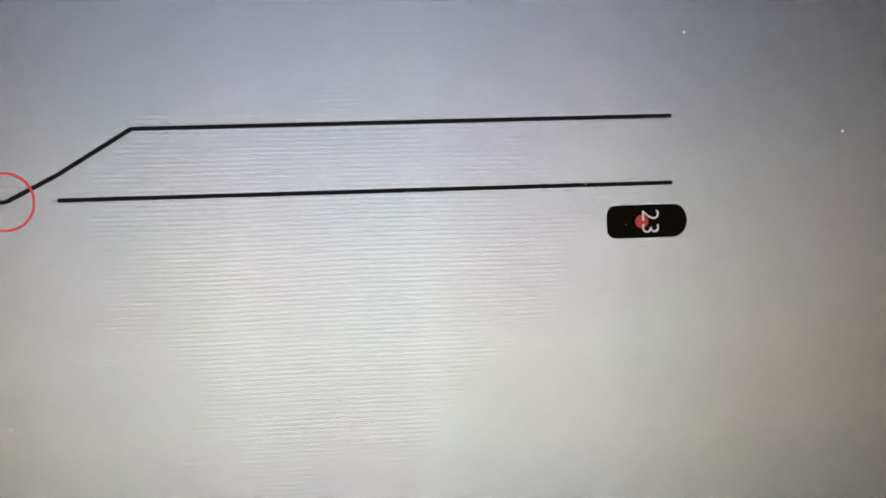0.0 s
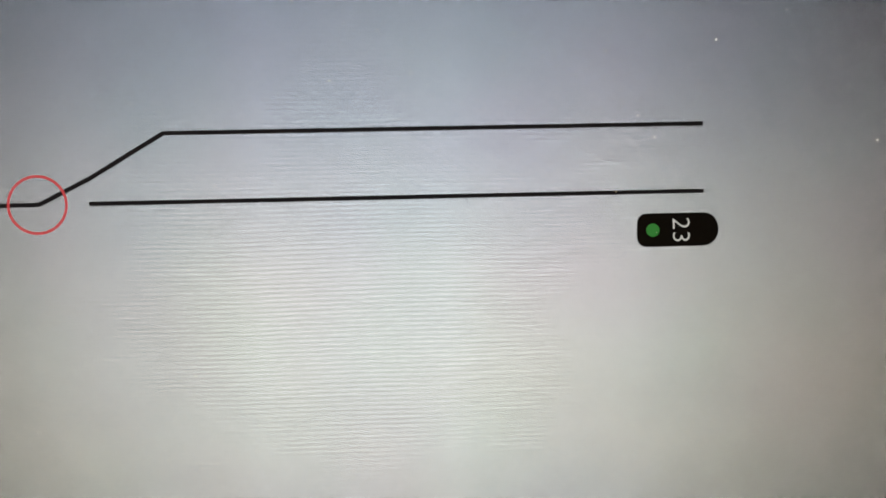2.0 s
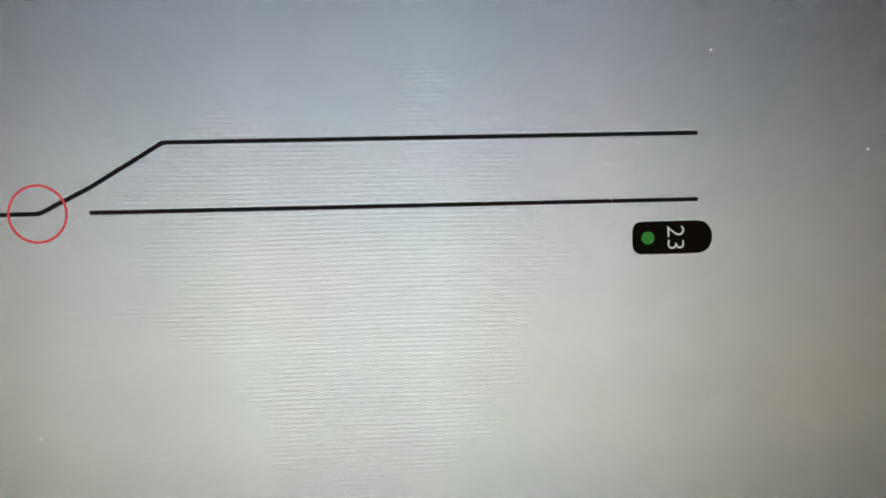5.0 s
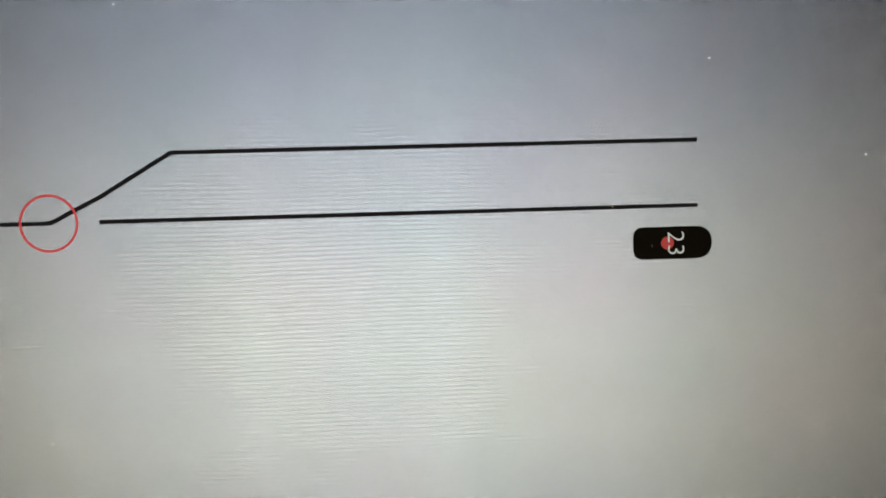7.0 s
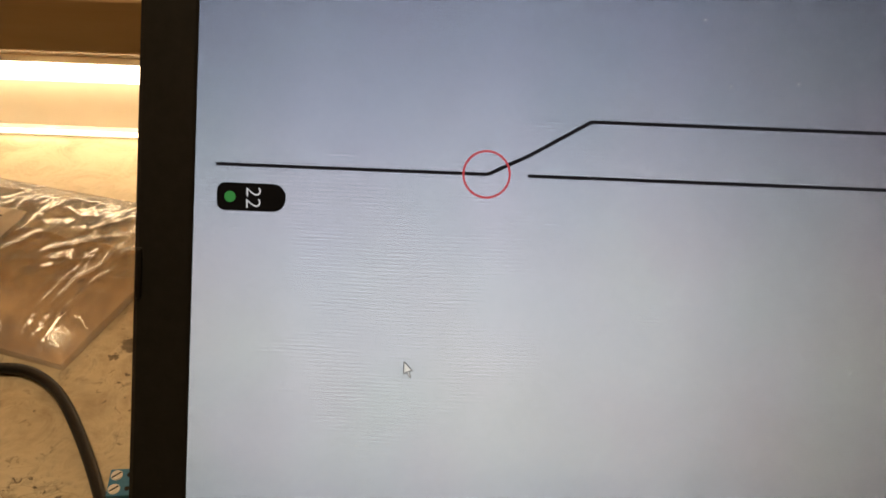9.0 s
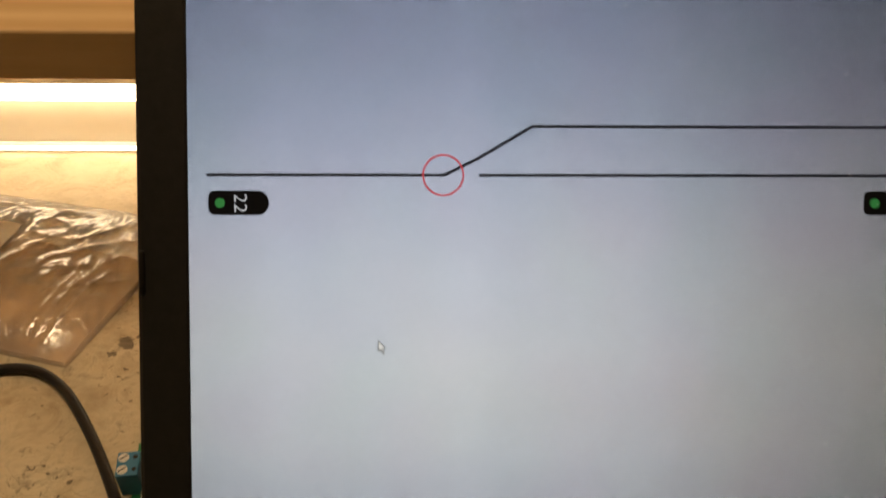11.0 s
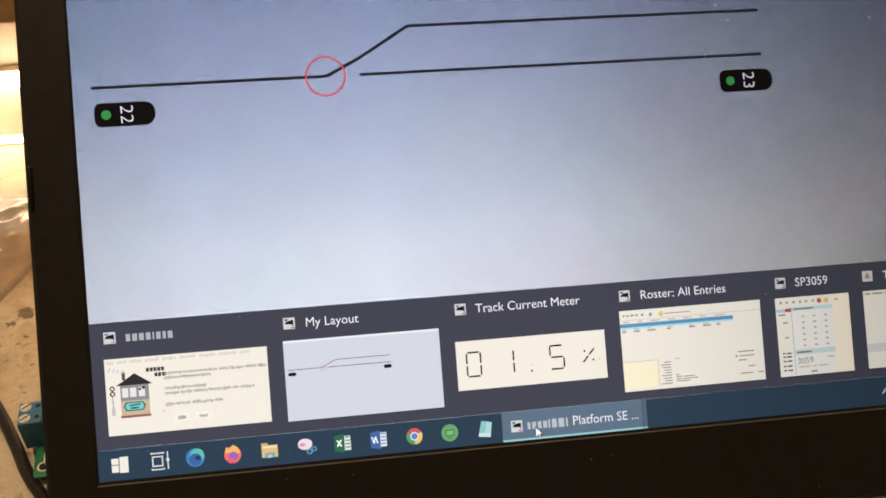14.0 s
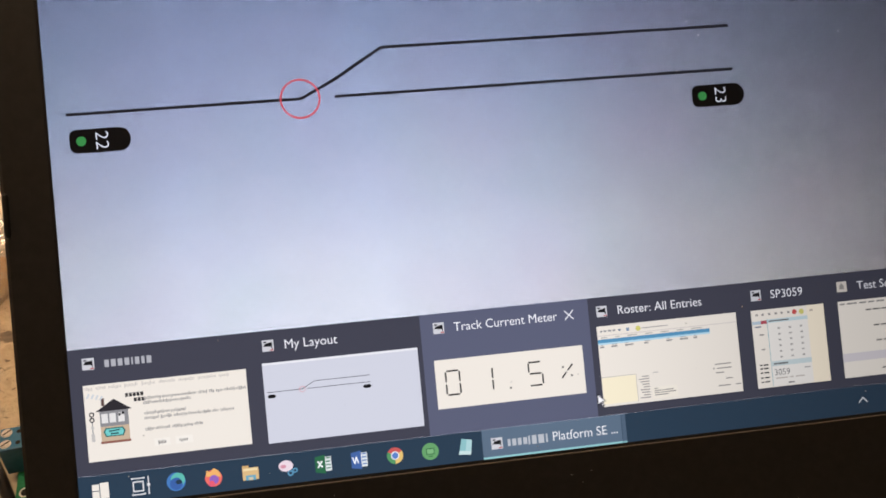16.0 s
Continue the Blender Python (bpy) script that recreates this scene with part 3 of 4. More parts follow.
def taskbar(top):
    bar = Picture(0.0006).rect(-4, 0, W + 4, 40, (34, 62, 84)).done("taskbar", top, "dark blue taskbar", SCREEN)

    def icon(name, label, draw):
        p = Picture(0.00068)
        draw(p)
        p.done(name, bar, label)

    L = 0.00002
    y = 20

    def start(p):
        for a, b, c, d in ((0, 0, 9, 9), (10, 0, 21, 10), (0, 10, 9, 18), (10, 11, 21, 19.5)):
            p.rect(14 + a, 10.5 + b - (1 if a else 0), 14 + c, 10.5 + d, (240, 232, 214))

    def views(p):
        c = (226, 226, 224)
        for v in (13, 25):
            p.rect(65, v, 79, v + 1.6, c)
        for u in (65, 77.4):
            p.rect(u, 13, u + 1.6, 26, c)
        for v in (8.5, 29.5):
            p.rect(63.5, v, 80.5, v + 1.5, c)
        for u in (63.5, 79):
            p.rect(u, 8.5, u + 1.5, 11, c).rect(u, 29, u + 1.5, 31.5, c)
        p.rect(84.3, 8.5, 85.7, 31.5, c).disc(85, 21, 2.2, c, L)

    def wave(p):
        p.disc(120, y, 12, (24, 120, 200)).disc(122.5, y + 2.5, 9.0, (66, 196, 176), L).disc(120, y - 2.5, 8.0, (20, 92, 176), 2 * L)
        p.disc(123.5, y - 0.5, 4.2, (34, 62, 84), 3 * L, squash=0.7)

    def flame(p):
        p.disc(168, y - 1, 11, (250, 86, 66)).poly([(158, 22), (160, 30), (164, 27), (169, 32), (175, 28), (178, 20)], (252, 178, 50), L)
        p.disc(168.5, y - 3, 6.0, (146, 82, 196), 2 * L).disc(165, y - 8, 4.0, (244, 56, 96), 3 * L)

    def folder(p):
        p.rect(205.5, 11, 226.5, 27, (228, 186, 106)).rect(205.5, 27, 214, 30, (214, 168, 84)).rect(207, 23, 225, 26, (246, 220, 150), L)
        p.rect(209.5, 10.5, 222.5, 17, (86, 170, 196), L).rect(213, 10.5, 219, 14.5, (206, 196, 160), 2 * L)

    def snip(p):
        p.disc(262.5, y + 3.5, 9.5, (236, 214, 222), squash=0.78).disc(259, y + 3, 4, (222, 140, 160), L, squash=0.6)
        p.ring(268, y - 6.5, 3.0, 2.0, (66, 150, 190), L, 16).ring(274, y - 3.5, 2.6, 1.8, (66, 150, 190), L, 16)

    def sheet(p, c1, c2, u):
        p.rect(u - 1, 10.5, u + 10.5, 29.5, (222, 230, 228)).poly([(u - 11, 10), (u + 2.5, 7.5), (u + 2.5, 32.5), (u - 11, 30)], c1, L)
        for v in (13.5, 18, 22.5, 27):
            p.rect(u + 3.5, v, u + 9.5, v + 1.7, c2, L)

    def green_sheet(p):
        sheet(p, (28, 112, 70), (46, 134, 90), 312)
        p.seg(304.5, 16, 310.5, 24.5, 2, (244, 250, 246), 2 * L).seg(310.5, 16, 304.5, 24.5, 2, (244, 250, 246), 2 * L)

    def blue_sheet(p):
        sheet(p, (40, 96, 172), (70, 126, 196), 360)
        for a, b in ((351, 353.5), (356, 353.5), (356, 358.5)):
            p.seg(a, 24.5, b, 15.5, 1.7, (240, 246, 252), 2 * L)

    def wheel(p):
        for k, c in enumerate(((214, 66, 58), (76, 160, 92), (240, 196, 70))):
            a0 = math.pi * (1 / 6 + 2 * k / 3)
            p.poly([(408, y)] + [(408 + 11 * math.cos(a0 + t), y + 11 * math.sin(a0 + t)) for t in np.linspace(0, 2 * math.pi / 3, 10)], c)
        p.disc(408, y, 5.6, (238, 238, 236), L).disc(408, y, 4.3, (64, 124, 210), 2 * L)

    def round_green(p):
        p.disc(456, y, 11.5, (96, 172, 96)).rect(450, 15.5, 462, 24.5, (60, 128, 70), L).rect(451.5, 17, 460.5, 23, (120, 190, 116), 2 * L).rect(453, 12.5, 459, 14, (60, 128, 70), L)

    def note_pad(p):
        p.poly([(494.5, 11), (511, 9), (514, 29), (500, 32)], (128, 196, 198)).poly([(494.5, 11), (511, 9), (511.8, 14), (496, 16)], (196, 226, 222), L)
        p.poly([(504, 15), (512, 14), (514, 29), (507, 30.5)], (164, 214, 214), L)

    for name, label, draw in (("start_icon", "four cream panes", start), ("task_view_icon", "white film strip outline", views), ("browser_icon", "blue and teal wave disc", wave),
                              ("browser_icon", "orange and purple flame disc", flame), ("folder_icon", "yellow folder", folder), ("snipping_icon", "pale oval and blue scissors", snip),
                              ("sheet_icon", "green sheet", green_sheet), ("document_icon", "blue document", blue_sheet), ("browser_icon", "red, green and yellow disc", wheel),
                              ("round_icon", "green disc with a small screen", round_green), ("notes_icon", "pale teal note pad", note_pad)):
        icon(name, label, draw)
    tab = Picture(0.00066)
    tab.rect(528, 0, 725, 40, (86, 112, 136)).rect(725.6, 0, 731.5, 40, (74, 100, 124)).rect(528, 0, 725, 2.6, (132, 204, 206), L).rect(725.6, 0, 731.5, 2.6, (112, 180, 184), L)
    app_mark(tab, 548, 20, 7.8, L)
    tab.bars(563, 14.5, (4, 5.5, 5, 5.5), 9.4, (184, 190, 196), 2 * L, 2.4).bars(592, 13.5, (2.4, 6.5, 8, 2.4), 12, (184, 190, 196), 2 * L, 2.6)
    tab.done("task_button", bar, "lighter task button with white writing")
    writing("title", "Platform SE ...", 625.5, 14.5, 12.6, (236, 238, 240), 0.00074, bar, wide=0.93, bold=-0.05)
    p = Picture(0.00068)
    p.seg(1079.5, 16, 1086, 23.5, 1.6, (220, 224, 226)).seg(1086, 23.5, 1092.5, 16, 1.6, (220, 224, 226), 0.000004)
    p.done("tray_arrow", bar, "small white caret")
    return bar


CREAM = (240, 232, 214)


def previews(top):
    """The row of window previews that comes up from behind the taskbar."""
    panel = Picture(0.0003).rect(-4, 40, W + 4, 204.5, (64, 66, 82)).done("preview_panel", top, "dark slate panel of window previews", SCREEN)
    z, L = 0.0004, 0.00002
    grey = (150, 146, 140)

    def thumb(u0, v0, u1, v1, colour):
        return Picture(z).rect(u0, v0, u1, v1, colour)

    # a small house with a signal, and lines of small writing
    p = thumb(13, 57.5, 221.5, 157, CREAM)
    p.lines(15, 150.5, (9, 11, 15, 17, 17, 20, 20, 22, 13), 4.4, (206, 198, 184), L, 5)
    p.shift = (-4, 10.5)
    p.rect(35, 71, 71, 91, (206, 178, 140), L).rect(35, 91, 71, 112, (140, 140, 142), L).rect(34, 69, 72, 72, (150, 88, 70), 2 * L)
    p.poly([(30, 111), (76, 111), (54, 126)], (46, 44, 50), 2 * L).rect(38, 118, 42, 128, (96, 70, 62), L)
    for u in (37, 47, 58):
        p.rect(u, 95.5, u + 8, 107.5, (228, 226, 220), 2 * L)
    p.disc(60, 105, 1.8, (30, 30, 34), 3 * L).disc(64.5, 106.5, 1.8, (30, 30, 34), 3 * L)
    p.poly([(38, 84), (41, 89), (63, 89), (66, 84), (63, 77.5), (41, 77.5)], (30, 110, 104), 2 * L).poly([(40, 84), (42, 87.5), (62, 87.5), (64, 84), (62, 79), (42, 79)], (88, 212, 206), 3 * L)
    p.seg(45, 84.5, 59, 85.5, 1.6, (24, 60, 64), 4 * L).rect(47, 80.2, 57, 82.2, (34, 90, 92), 4 * L)
    for v in (101, 108):
        p.ring(25, v, 2.6, 1.6, (34, 32, 36), L, 16)
    p.rect(24.4, 73, 25.6, 98, (150, 150, 150), L).rect(22.8, 73, 27.2, 83, (196, 192, 184), 2 * L).disc(25, 91, 2, (196, 192, 184), 2 * L, 12)
    p.shift = (0, 0)
    for k in range(4):
        p.seg(17 + 5.4 * k, 140 - 1.2 * k, 20 + 5.4 * k, 146 - 1.5 * k, 2.6, (206, 212, 214), L)
    p.bars(65, 137, (3.8,) * 5, 5.0, (58, 56, 56), L, 1.0).bars(75.5, 130, (3.8,) * 3, 5.0, (58, 56, 56), L, 1.0)
    for v, widths in ((131.5, (22, 44, 11, 6, 8, 13, 12)), (125.5, (14, 44)), (112, (14, 15, 19)), (105.5, (18, 14, 16, 15, 11, 8, 16)), (91, (11, 18, 26, 10))):
        p.lines(87, v, widths, 4.0, (152, 148, 142), L)
    p.rect(97, 69, 117, 79, (244, 238, 222), L).rect(124, 69, 146, 79, (244, 238, 222), L).lines(102, 72, (10,), 4.4, (112, 108, 104), 2 * L).lines(129, 72, (10,), 4.4, (112, 108, 104), 2 * L)
    p.done("preview", panel, "cream preview with a small house picture")
    # the track diagram in small
    p = thumb(243, 55, 451.5, 161.5, (206, 210, 222))
    p.rect(243, 158.5, 451.5, 161.5, (232, 234, 238), L)
    p.seg(247, 122.5, 293, 122.5, 0.8, (60, 60, 70), L).seg(293, 122.5, 310, 131.6, 0.8, (60, 60, 70), L).seg(310, 131.6, 384, 131.6, 0.8, (60, 60, 70), L).seg(300, 122.5, 384, 122.5, 0.8, (60, 60, 70), L)
    p.ring(293, 122.5, 3.8, 0.7, (224, 130, 136), 2 * L, 24)
    for u in (247, 374):
        p.poly([(u, 116), (u + 2, 114.5), (u + 9, 114.5), (u + 11.5, 117), (u + 9, 119.3), (u + 2, 119.3), (u, 118)], (24, 24, 28), 2 * L)
    p.done("preview", panel, "pale preview of the track diagram")
    # the meter
    p = thumb(472.5, 74.5, 680.5, 141, CREAM)
    ink = (26, 24, 24)

    def stroke(a, b, c, d, w=2.2):
        p.seg(a, b, c, d, w, ink, L)

    for a in ((488, 125, 504, 125), (486.6, 110, 486.6, 124), (486.6, 94, 486.6, 107), (505.6, 110, 505.6, 124), (505.6, 94, 505.6, 107), (488, 92.6, 504, 92.6),
              (551, 109.5, 551, 123), (551, 93.5, 551, 106.5), (602.5, 124.6, 619, 124.6), (602, 111.5, 602, 123.5), (603, 109, 619.5, 109), (621, 94.5, 621, 107.5), (603, 92.8, 619.5, 92.8)):
        stroke(*a)
    stroke(648, 98.5, 655, 106.5)
    stroke(657, 108.5, 664, 116.5)
    for u, v in ((575, 93.2), (650.5, 113.5), (662, 101)):
        p.disc(u, v, 1.4, ink, L, 10)
    p.done("preview", panel, "cream preview of a meter reading 01.5 percent")
    # the list
    p = thumb(703.5, 52, 908, 164, CREAM)
    p.bars(708, 155.5, (3, 4, 5, 4), 2.4, (150, 150, 150), L, 2).disc(736, 156.5, 1.8, (110, 130, 150), L, 10).rect(746, 154, 750, 158.5, (120, 150, 180), L).disc(763, 156, 3.6, (220, 214, 70), L, 14)
    p.bars(768, 155.3, (38,), 1.2, (160, 154, 150), L).rect(704, 150, 908, 150.8, (206, 196, 190), L).bars(708, 147, (9, 6, 14, 10, 12, 9, 16), 1.4, (176, 170, 160), L, 12)
    p.rect(703.5, 140.5, 867, 145.5, (56, 150, 196), 2 * L).rect(703.5, 138, 867, 140.5, (168, 220, 240), 2 * L)
    for k, u in enumerate((706, 722, 742, 770, 802, 822, 842)):
        p.bars(u, 133.5, (6 + 3 * (k % 3),), 2.4, (160, 156, 150), L).bars(u + 1, 137, (4 + 4 * (k % 2),), 1.2, (170, 166, 160), L)
    p.rect(703.5, 92.3, 753, 93.1, (196, 186, 172), L).rect(753, 55, 753.8, 93, (196, 186, 172), L).rect(704, 55.5, 753, 92, (252, 240, 196), L)
    for k in range(9):
        p.bars(757 + (k * 5) % 7, 58 + 3.7 * k, (15 - (k * 5) % 7,), 1.5, (160, 154, 148), L)
    p.rect(775, 56, 812, 72, (244, 236, 214), L).bars(778, 69, (5,), 1.5, grey, 2 * L)
    for v, w in ((66, (10, 16)), (63, (8, 22)), (60, (20,))):
        p.bars(778, v, w, 1.4, grey, 2 * L, 1.5)
    p.bars(778, 91.5, (8,), 1.3, (190, 184, 176), L)
    for v, u, w in ((93, 870, 24), (87, 872, 22), (81, 870, 12), (72, 884, 10), (62.5, 872, 18), (62.5, 898, 8)):
        p.bars(u, v, (w,), 1.6, grey, L)
    p.disc(867.5, 88, 1.2, (40, 40, 44), L, 8)
    p.done("preview", panel, "cream preview of a list with a blue row")
    # the throttle window
    p = thumb(930.5, 52.5, 1041, 163.5, CREAM)
    p.rect(1015, 52.5, 1041, 163.5, (250, 236, 202), L)
    for k, u in enumerate((937, 946, 956, 966, 975, 985)):
        p.bars(u, 155, (3.5,), 3, (150, 146, 142), 2 * L)
    p.disc(996, 156, 3.6, (214, 60, 56), 2 * L, 16).disc(1006.5, 155.5, 3.8, (214, 210, 80), 2 * L, 16).bars(1019, 154.5, (5,), 3, (190, 176, 160), 2 * L)
    p.rect(931, 143, 953, 147.5, (176, 200, 214), L).rect(944, 143.2, 953, 148, (190, 60, 80), 2 * L).bars(934, 138.5, (10,), 2, (120, 130, 150), 2 * L)
    p.rect(953, 54, 1015, 149, (238, 234, 222), L).rect(953, 54, 954, 149, (140, 190, 196), 2 * L).rect(953, 144, 1015, 149, (190, 218, 222), 2 * L).bars(956, 145.5, (30,), 1.8, (110, 110, 110), 3 * L)
    for r in range(6):
        for c in range(3):
            p.bars(968 + 17 * c, 134 - 8.2 * r, (4,), 2.4, (168, 166, 160), 2 * L)
    p.rect(953, 82, 1015, 89, (196, 216, 216), 2 * L).bars(957, 84, (22,), 2.2, (110, 112, 112), 3 * L).bars(1003, 75, (9,), 1.8, (176, 174, 168), 3 * L)
    p.bars(958, 63.5, (18, 6, 14), 2, (196, 188, 176), 3 * L, 3).bars(976, 56, (10,), 2, (120, 120, 120), 3 * L)
    for v in (84, 79, 73, 66, 60):
        p.bars(936, v, (4, 7), 2, (60, 60, 64), 2 * L)
    p.bars(940, 127, (7,), 2, grey, 2 * L).bars(941, 106, (6,), 2, grey, 2 * L)
    p.done("preview", panel, "cream preview of a throttle window")
    writing("preview_writing", "3059", 956.5, 68.5, 9.0, (120, 122, 124), z + 4 * L, panel, wide=0.95)
    # the sixth window
    p = thumb(1063, 53, 1270, 163.5, CREAM)
    p.rect(1063, 76, 1270, 88, (214, 208, 210), L).bars(1066, 158, (8, 16, 11, 10, 12), 2.4, (150, 148, 142), L, 3)
    for v, u in ((147, 1105), (124, 1115), (102, 1117), (62, 1122)):
        p.bars(u, v, (9, 12, 16), 2.2, (120, 118, 114), L, 2)
    p.done("preview", panel, "cream preview of a plain form")
    for u in (22, 253, 483, 713, 940.5):
        mark = Picture(z)
        app_mark(mark, u, 184.5, 7.6, L)
        mark.done("window_mark", panel, "small dark engine on a pale square")
    mark = Picture(z).rect(1064, 177, 1079.5, 192, (214, 206, 190), L).poly([(1068, 181), (1075, 181), (1075, 186), (1071.5, 190), (1068, 186)], (150, 146, 138), 2 * L)
    mark.done("window_mark", panel, "small grey cup on a pale square")
    u = 42.5
    for w in (5.6, 6, 6, 6, 2, 5.6, 4, 6):
        Picture(z).rect(u, 178.5, u + w, 187.9, (176, 178, 184), L).done("title_bar", panel)
        u += w + 2.6
    for words, u in (("My Layout", 274), ("Track Current Meter", 503.5), ("Roster: All Entries", 735), ("SP3059", 962), ("Test Se", 1095)):
        writing("title", words, u, 178.5, 12.1, (240, 242, 246), z + L, panel, wide=0.97, bold=-0.05)
    return panel


def hover_tile(top):
    """The lighter tile that comes up behind the meter's preview, with its closing cross."""
    tile = Picture(0.00035).rect(458, 40, 694, 204.5, (88, 94, 122)).done("hover_tile", top, "lighter slate tile behind the meter preview", SCREEN)
    p = Picture(0.00042)
    p.seg(660, 178, 672, 190.5, 1.5, (236, 238, 242)).seg(672, 178, 660, 190.5, 1.5, (236, 238, 242), 0.00001)
    p.done("closing_cross", tile, "thin white cross")
    return tile


def dust(top):
    """Specks of dust on the panel and bezel."""
    bm = bmesh.new()
    rng = random.Random(4)
    for _ in range(90):
        u, v = rng.uniform(0, W), rng.uniform(-110, 740)
        z = 0.0009 if v > 0 else 0.0016
        if -14 < v < 2:
            continue
        r = rng.uniform(0.4, 1.0) * PX
        bmesh.ops.create_icosphere(bm, subdivisions=1, radius=r, matrix=Matrix.Translation((u * PX, v * PX, z)))
    tagged(part("dust", bm, surface("dust_grey", (0.30, 0.28, 0.25), (0.45, 0.42, 0.38), 900.0, 0.8), top, "pale dust specks", SCREEN), kind="stuff")


# ---- things beside the laptop ----
def circuit_board():
    board = tagged(new("circuit_board"), "small green circuit board with a blue screw terminal", "circuit board")
    board.matrix_basis = pose(-0.0397, 0.0359, 0.0030, 0, 0, 6)
    part("board", box(0, 0, 0, 0.030, 0.040, 0.0016, 0.0003), GREEN, board)
    for x, y in ((0.004, 0.0045), (0.004, 0.0355), (0.026, 0.0045), (0.026, 0.0355)):
        part("standoff", cylinder(0.0022, -0.0030, 0.0, 16, None, x, y), NYLON, board)
    # no real opening: a black disc laid on top paints the hole's shade
    part("mounting_hole", cylinder(0.0017, 0.0016, 0.00166, 20, None, 0.0036, 0.0048), HOLE_SHADE, board)
    ring = bmesh.new()
    for k in range(24):
        a, b = 2 * math.pi * k / 24, 2 * math.pi * (k + 1) / 24
        ring.faces.new([ring.verts.new((0.0036 + r * math.cos(s), 0.0048 + r * math.sin(s), 0.00164)) for r, s in ((0.0017, a), (0.0024, a), (0.0024, b), (0.0017, b))])
    part("copper_ring", ring, STEEL, board)
    # two-way terminal, with its screws up and the wire entries beside them
    term = part("terminal", box(-0.0035, 0.0150, 0.0016, 0.0053, 0.0262, 0.0160, 0.0005), BLUE, board, "blue two-way screw terminal")
    for y in (0.0178, 0.0234):
        part("screw", cylinder(0.0021, 0.0155, 0.01635, 24, None, -0.0009, y, 0.0003), STEEL, term, "slotted steel screw")
        # slot and wire entry are black pieces laid on top, as painted shade
        slot = part("screw_slot", box(-0.0018, -0.00028, 0.01636, 0.0018, 0.00028, 0.01642), HOLE_SHADE, term)
        slot.matrix_basis = pose(-0.0009, y, 0, 0, 0, 35)
        part("wire_entry", cylinder(0.00095, 0.0160, 0.01606, 16, None, 0.0036, y), HOLE_SHADE, term)
    part("ridge", box(-0.0041, 0.0165, 0.004, -0.0035, 0.0185, 0.014, 0.0002), BLUE, term)
    part("ridge", box(-0.0041, 0.0222, 0.004, -0.0035, 0.0242, 0.014, 0.0002), BLUE, term)
    # white plug housings with dark sockets behind
    for y0, y1 in ((0.0165, 0.0265), (0.0010, 0.0145)):
        plug = part("plug_housing", box(0.0057, y0, 0.0016, 0.0077, y1, 0.0090, 0.0003), NYLON, board, "white plug housing")
        part("socket", box(0.0079, y0 + 0.001, 0.0016, 0.0165, y1 + 0.001, 0.0140, 0.0004), SOOT, board, "dark plastic socket")
        part("pin", box(0.0064, (y0 + y1) / 2 - 0.0003, 0.0090, 0.0070, (y0 + y1) / 2 + 0.0003, 0.0104), STEEL, plug)


def cable():
    route = [(-0.36, 0.060, 0.0025), (-0.26, 0.088, 0.0025), (-0.19, 0.104, 0.0025), (-0.15, 0.111, 0.0025), (-0.1243, 0.1150, 0.0025), (-0.1146, 0.1170, 0.0025), (-0.1041, 0.1163, 0.0025), (-0.0938, 0.1114, 0.0025),
             (-0.084, 0.1027, 0.0025), (-0.0732, 0.0883, 0.0025), (-0.0623, 0.0713, 0.0025), (-0.0525, 0.0538, 0.0025), (-0.0440, 0.0374, 0.0025), (-0.0330, 0.0225, 0.0025), (-0.022, 0.0105, 0.0025), (-0.012, 0.001, 0.0025)]
    tagged(smooth(part("cable", sweep([(x + 0.0022, y + 0.0008, z) for x, y, z in route], 0.0024), RUBBER), 80), "thick black cable curving over the bench", "cable")


